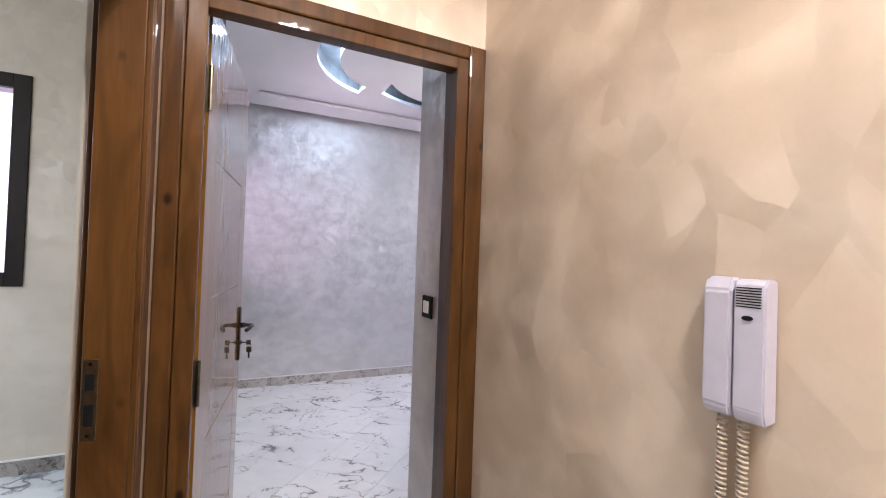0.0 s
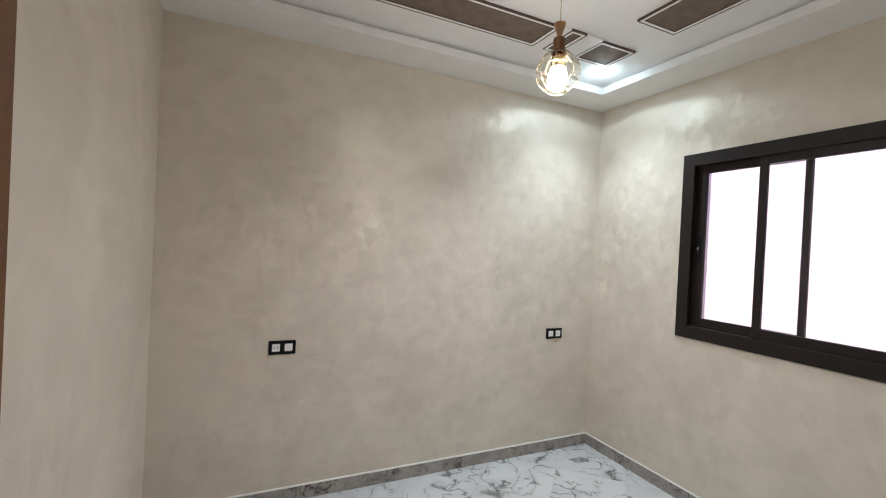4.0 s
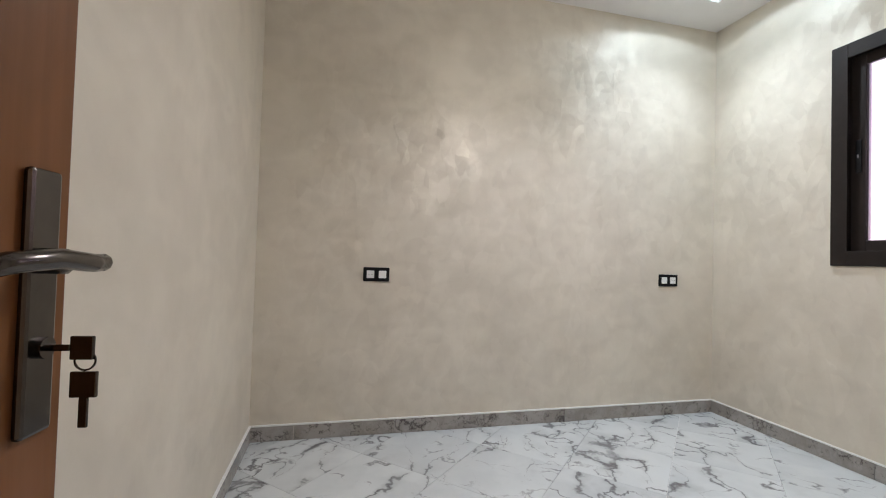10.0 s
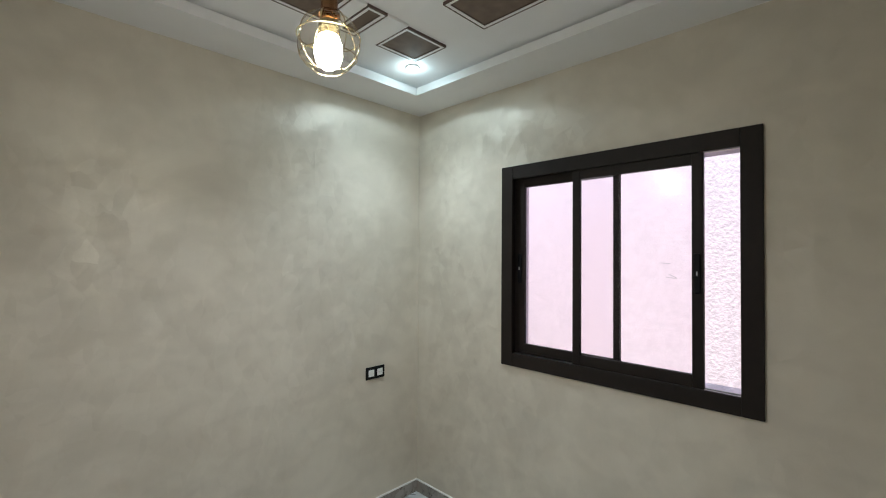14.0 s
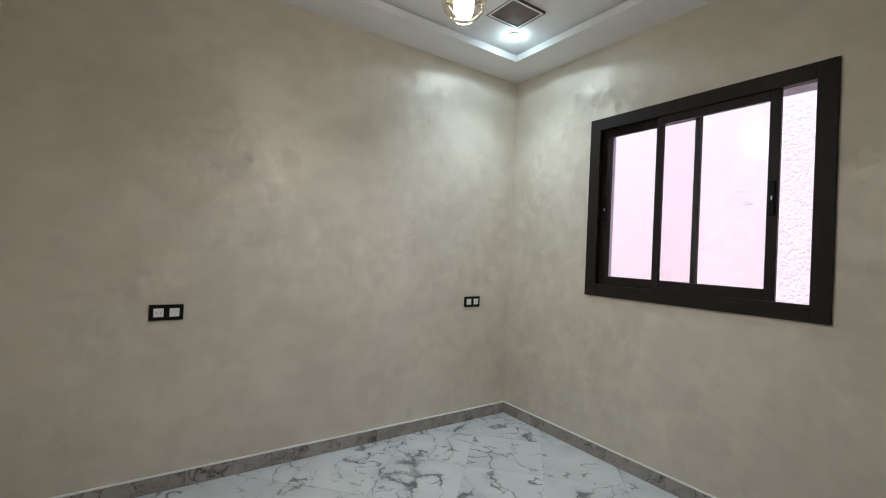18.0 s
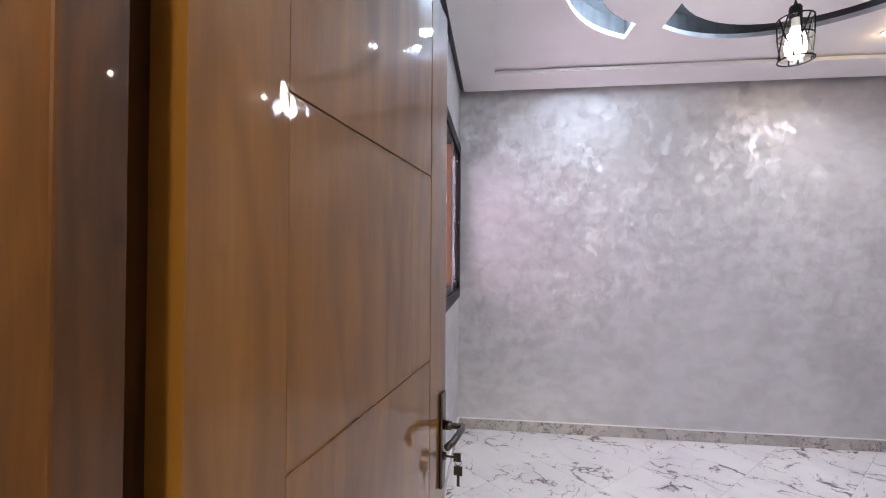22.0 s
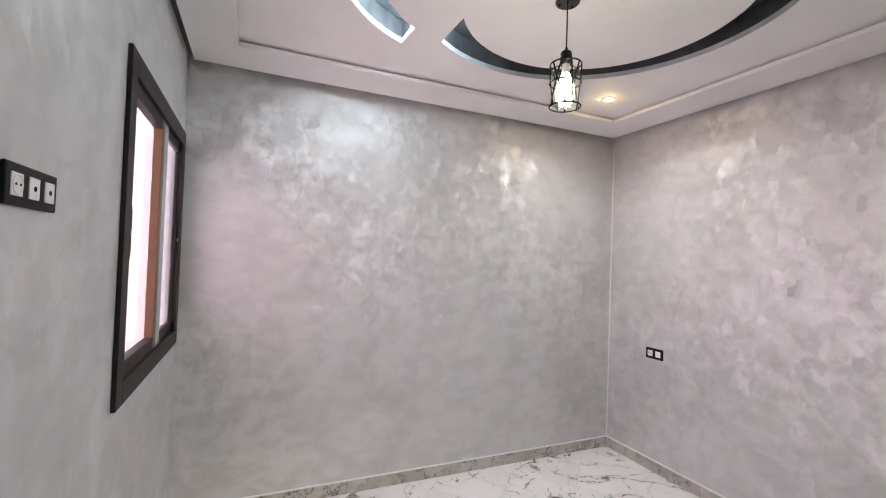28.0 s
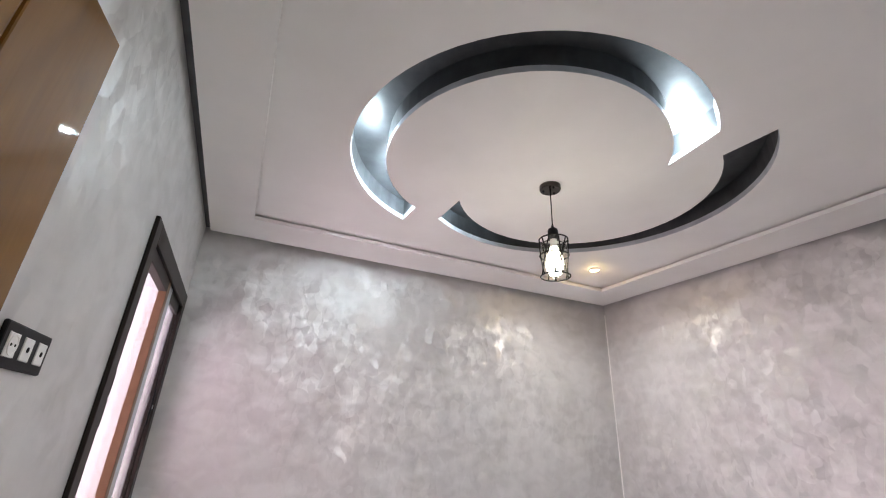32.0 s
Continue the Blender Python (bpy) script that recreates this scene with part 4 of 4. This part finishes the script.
part("globe", add_turned(bmesh.new(), prof, Matrix(), 40), LAMP_GLASS, pendant, "clear glass globe", True)
for i in range(8):
    a = 2 * math.pi * i / 8
    bm = add_tube(bmesh.new(), [((r + 0.003) * math.cos(a), (r + 0.003) * math.sin(a), z) for r, z in prof], 0.0014, 6)
    part("cage_wire", bm, GOLD, pendant, smooth=True)
for a in (154, 118, 80):
    r, z = R * math.sin(radians(a)) + 0.004, ZC + R * 1.02 * math.cos(radians(a))
    part("cage_ring", add_tube(bmesh.new(), circle(r, z, 36), 0.0016, 6, True), GOLD, pendant, smooth=True)

pendant = empty("pendant_lamp", pose(*LAMP_B, ZBIN), "black wire cage pendant lamp with a lit bulb", "pendant lamp")
ZC = 2.518 - ZBIN
canopy = part("canopy", add_turned(bmesh.new(), [(0, 0), (0.055, 0), (0.055, -0.022), (0.050, -0.027), (0, -0.027)], Matrix(), 32), CHROME, pendant, "grey metal ceiling canopy")
for a in (20, 140, 260):
    bm = add_turned(bmesh.new(), [(0, 0), (0.006, 0), (0.006, -0.003), (0, -0.003)], Matrix.Translation((0.036 * math.cos(radians(a)), 0.036 * math.sin(radians(a)), -0.027)), 10)
    part("screw", bm, BLACK_METAL, canopy)
part("cord", add_tube(bmesh.new(), [(0, 0, -0.027), (0, 0, ZC + 0.165)], 0.0032, 8), BLACK_METAL, pendant, "black cord")
part("socket", add_turned(bmesh.new(), [(0, ZC + 0.18), (0.006, ZC + 0.178), (0.009, ZC + 0.165), (0.022, ZC + 0.158), (0.026, ZC + 0.148), (0.026, ZC + 0.10), (0, ZC + 0.10)]), BLACK_PLASTIC, pendant, "black lamp holder", True)
part("bulb", add_turned(bmesh.new(), [(0, ZC + 0.06), (0.018, ZC + 0.055), (0.036, ZC + 0.01), (0.043, ZC - 0.030), (0.040, ZC - 0.060), (0.026, ZC - 0.085), (0, ZC - 0.092)]), BULB_B, pendant, "lit white bulb", True)
part("bulb_neck", add_turned(bmesh.new(), [(0, ZC + 0.10), (0.016, ZC + 0.10), (0.018, ZC + 0.052), (0, ZC + 0.05)]), WHITE_PLASTIC, pendant)
part("shade_glass", add_turned(bmesh.new(), [(0.048, ZC + 0.085), (0.062, ZC + 0.07), (0.062, ZC - 0.086), (0.058, ZC - 0.09)], Matrix(), 32), LAMP_GLASS, pendant, "clear glass cylinder", True)
RC, CAGE_TOP, CAGE_LOW = 0.070, 0.098, -0.096
for z in (CAGE_TOP, 0.012, CAGE_LOW):
    part("cage_ring", add_tube(bmesh.new(), circle(RC, ZC + z, 36), 0.0036, 6, True), BLACK_METAL, pendant, smooth=True)
for i in range(10):
    a0 = 2 * math.pi * i / 10
    tw = (0.95, -0.80, 0.15, -1.05, 0.70)[i % 5]
    pts = [(RC * math.cos(a0 + tw * s), RC * math.sin(a0 + tw * s), ZC + CAGE_TOP + (CAGE_LOW - CAGE_TOP) * s) for s in (k / 8 for k in range(9))]
    part("cage_wire", add_tube(bmesh.new(), pts, 0.0034, 6), BLACK_METAL, pendant, smooth=True)
for i in range(3):
    a = 2 * math.pi * i / 3
    part("cage_spoke", add_tube(bmesh.new(), [(0.02 * math.cos(a), 0.02 * math.sin(a), ZC + 0.102), (RC * math.cos(a), RC * math.sin(a), ZC + CAGE_TOP)], 0.0025, 6), BLACK_METAL, pendant)


def downlight(x, y, z, lens, label):
    d = empty("downlight", pose(x, y, z), label, "downlight")
    part("trim", add_turned(bmesh.new(), [(0.030, -0.001), (0.044, -0.001), (0.044, -0.006), (0.036, -0.009), (0.030, -0.004)], Matrix(), 32), WHITE_PLASTIC, d, "white trim ring", True)
    part("lens", add_turned(bmesh.new(), [(0, -0.002), (0.030, -0.002), (0.030, -0.004), (0, -0.005)], Matrix(), 24), lens, d, "glowing lens")


downlight(*DOWN_A, ZAIN, LENS_COOL, "cool white recessed downlight in the ceiling corner")
for x, y, watts in DOWN_B:
    downlight(x, y, ZBIN, LENS_WARM, "warm recessed downlight in the ceiling corner")
downlight(0.42, -0.3, ZH, LENS_WARM, "warm recessed downlight in the hall ceiling")

# ---------------------------------------------------------------- brown ceiling panels of the beige room


def ceiling_panel(x0, x1, y0, y1, fill, label):
    p = empty("ceiling_panel", pose((x0 + x1) / 2, (y0 + y1) / 2, ZAIN), label, "ceiling panel", "brown ceiling panels")
    hx, hy, b = (x1 - x0) / 2, (y1 - y0) / 2, 0.007
    part("fill", boxes(((-hx + 0.028, -hy + 0.028, -0.009), (hx - 0.028, hy - 0.028, -0.001))), fill, p)
    for n_, o, w, h, mt in (("outer_bead", 0.0, b, 0.014, PANEL_EDGE), ("white_bead", b, 0.016, 0.013, WHITE_CEILING), ("inner_bead", b + 0.016, 0.005, 0.012, PANEL_EDGE)):
        items = (((-hx + o, -hy + o, -h), (hx - o, -hy + o + w, 0)), ((-hx + o, hy - o - w, -h), (hx - o, hy - o, 0)),
                 ((-hx + o, -hy + o + w, -h), (-hx + o + w, hy - o - w, 0)), ((hx - o - w, -hy + o + w, -h), (hx - o, hy - o - w, 0)))
        part(n_, boxes(*items), mt, p)
    return p


ceiling_panel(-2.617, -2.345, 0.95, 2.392, PANEL_BROWN, "long brown ceiling panel with white and dark beading")
ceiling_panel(-2.617, -2.335, 2.472, 2.588, PANEL_BROWN, "short brown ceiling panel between white battens")
ceiling_panel(-2.615, -2.352, 2.722, 3.014, PANEL_BROWN, "square brown ceiling panel with beading")
ceiling_panel(-2.078, -0.82, 2.71, 3.01, PANEL_BROWN, "long brown ceiling panel with white and dark beading")
ceiling_panel(-1.08, -0.81, 1.53, 2.455, PANEL_BROWN, "long brown ceiling panel with white and dark beading")
ceiling_panel(-2.045, -1.38, 1.66, 2.25, PANEL_CREAM, "cream centre ceiling panel with dark beading")
ceiling_panel(-1.345, -0.81, 0.92, 1.21, PANEL_BROWN, "brown ceiling panel with white and dark beading")
for x0, x1, y0, y1 in ((-2.627, -2.335, 2.395, 2.469), (-2.627, -2.335, 2.591, 2.722)):
    tagged(link("ceiling_batten", boxes(((x0, y0, ZAIN - 0.014), (x1, y1, ZAIN - 0.0005)), bevel=0.003), WHITE_CEILING), "white raised ceiling batten between brown panels", "ceiling batten", "white ceiling battens")

# ---------------------------------------------------------------- skirting and floor tiles, piece by piece


def skirting(name, runs, label):
    """runs: start, end (plan points, the wall on the left of the walking direction), tiles 0.6 long with a caulk line on top."""
    base = empty(name, Matrix(), label, "baseboard", kind="structure")
    for (xa, ya), (xb, yb), first in runs:
        p, q = Vector((xa, ya)), Vector((xb, yb))
        length, d = (q - p).length, (q - p).normalized()
        inward = Vector((d.y, -d.x))
        s, step = 0.0, first
        while s < length - 1e-4:
            e = min(length, s + step)
            step = 0.6
            a, b = p + d * (s + 0.0012), p + d * (e - 0.0012)
            pts = [a, b, b + inward * 0.010, a + inward * 0.010]
            bm = bmesh.new()
            lo = [bm.verts.new((v.x, v.y, 0.001)) for v in pts]
            hi = [bm.verts.new((v.x, v.y, 0.089)) for v in pts]
            bm.faces.new(lo), bm.faces.new(hi)
            for i in range(4):
                bm.faces.new((lo[i], lo[(i + 1) % 4], hi[(i + 1) % 4], hi[i]))
            part("skirting_tile", bm, MARBLE_SKIRT if "a" == name[-1] else MARBLE_SKIRT_B, base)
            s = e
        pts = [p, q, q + inward * 0.0115, p + inward * 0.0115]
        bm = bmesh.new()
        lo = [bm.verts.new((v.x, v.y, 0.089)) for v in pts]
        hi = [bm.verts.new((v.x, v.y, 0.097)) for v in pts]
        bm.faces.new(lo), bm.faces.new(hi)
        for i in range(4):
            bm.faces.new((lo[i], lo[(i + 1) % 4], hi[(i + 1) % 4], hi[i]))
        part("caulk_line", bm, WHITE_CAULK, base, "white caulk along the top edge")


MARBLE_SKIRT_B = marble("pale_marble_skirting", (0.56, 0.53, 0.49), (0.14, 0.11, 0.10), (0.45, 0.42, 0.39), 0.16, 29, 2.4, 1.6)
skirting("baseboard_a", [((AX0, AY0), (AX0, AY1), 0.25), ((AX0, AY1), (AX1, AY1), 0.45), ((AX1, AY1), (AX1, 1.41), 0.5), ((AX1 - 0.02, AY0), (AX0, AY0), 0.3)], "grey veined marble skirting tiles with white caulk")
skirting("baseboard_b", [((BX0, JB + 0.01), (BX0, BY1), 0.4), ((BX0, BY1), (BX1, BY1), 0.5), ((BX1, BY1), (BX1, BY0), 0.35), ((BX1, BY0), (PIER, BY0), 0.6), ((PIER, BY0), (PIER, JB + 0.006), 0.3)], "pale veined marble skirting tiles with white caulk")
skirting("baseboard_hall", [((HX0, HY0), (HX0, 0.30), 0.4), ((HX1, HY1 - 0.02), (HX1, HY0), 0.4)], "pale veined marble skirting tiles with white caulk")


def clip(poly, axis, limit, keep_less):
    out = []
    for i, a in enumerate(poly):
        b = poly[(i + 1) % len(poly)]
        ia = (a[axis] <= limit) == keep_less
        ib = (b[axis] <= limit) == keep_less
        if ia:
            out.append(a)
        if ia != ib:
            s = (limit - a[axis]) / (b[axis] - a[axis])
            out.append((a[0] + s * (b[0] - a[0]), a[1] + s * (b[1] - a[1])))
    return out


def tile_floor(floor, x0, x1, y0, y1, size, turn, ox, oy, material):
    c, s = math.cos(radians(turn)), math.sin(radians(turn))
    k, g = 14, 0.0012
    for i in range(-k, k):
        for j in range(-k, k):
            sq = [(i * size + g, j * size + g), ((i + 1) * size - g, j * size + g), ((i + 1) * size - g, (j + 1) * size - g), (i * size + g, (j + 1) * size - g)]
            poly = [(ox + c * u - s * v, oy + s * u + c * v) for u, v in sq]
            for axis, limit, less in ((0, x0, False), (0, x1, True), (1, y0, False), (1, y1, True)):
                poly = clip(poly, axis, limit, less) if poly else poly
            if len(poly) < 3:
                continue
            area = abs(sum(a[0] * b[1] - b[0] * a[1] for a, b in zip(poly, poly[1:] + poly[:1]))) / 2
            if area < 0.0008:
                continue
            bm = bmesh.new()
            lo = [bm.verts.new((x, y, -0.005)) for x, y in poly]
            hi = [bm.verts.new((x, y, 0.0)) for x, y in poly]
            bm.faces.new(lo), bm.faces.new(hi)
            for a in range(len(poly)):
                b = (a + 1) % len(poly)
                bm.faces.new((lo[a], lo[b], hi[b], hi[a]))
            part("floor_tile", bm, material, floor)


tile_floor(bpy.data.objects["floor_a"], AX0, AX1 + 0.06, AY0, AY1, 0.50, 45, -1.9, 2.0018, MARBLE_A)
tile_floor(bpy.data.objects["floor_b"], BX0, BX1, JB, BY1, 0.50, 45, 1.7, 3.4, MARBLE_B)
tile_floor(bpy.data.objects["floor_hall"], -0.12, HX1, HY0, JB, 0.50, 45, 0.4, 0.2, MARBLE_A)
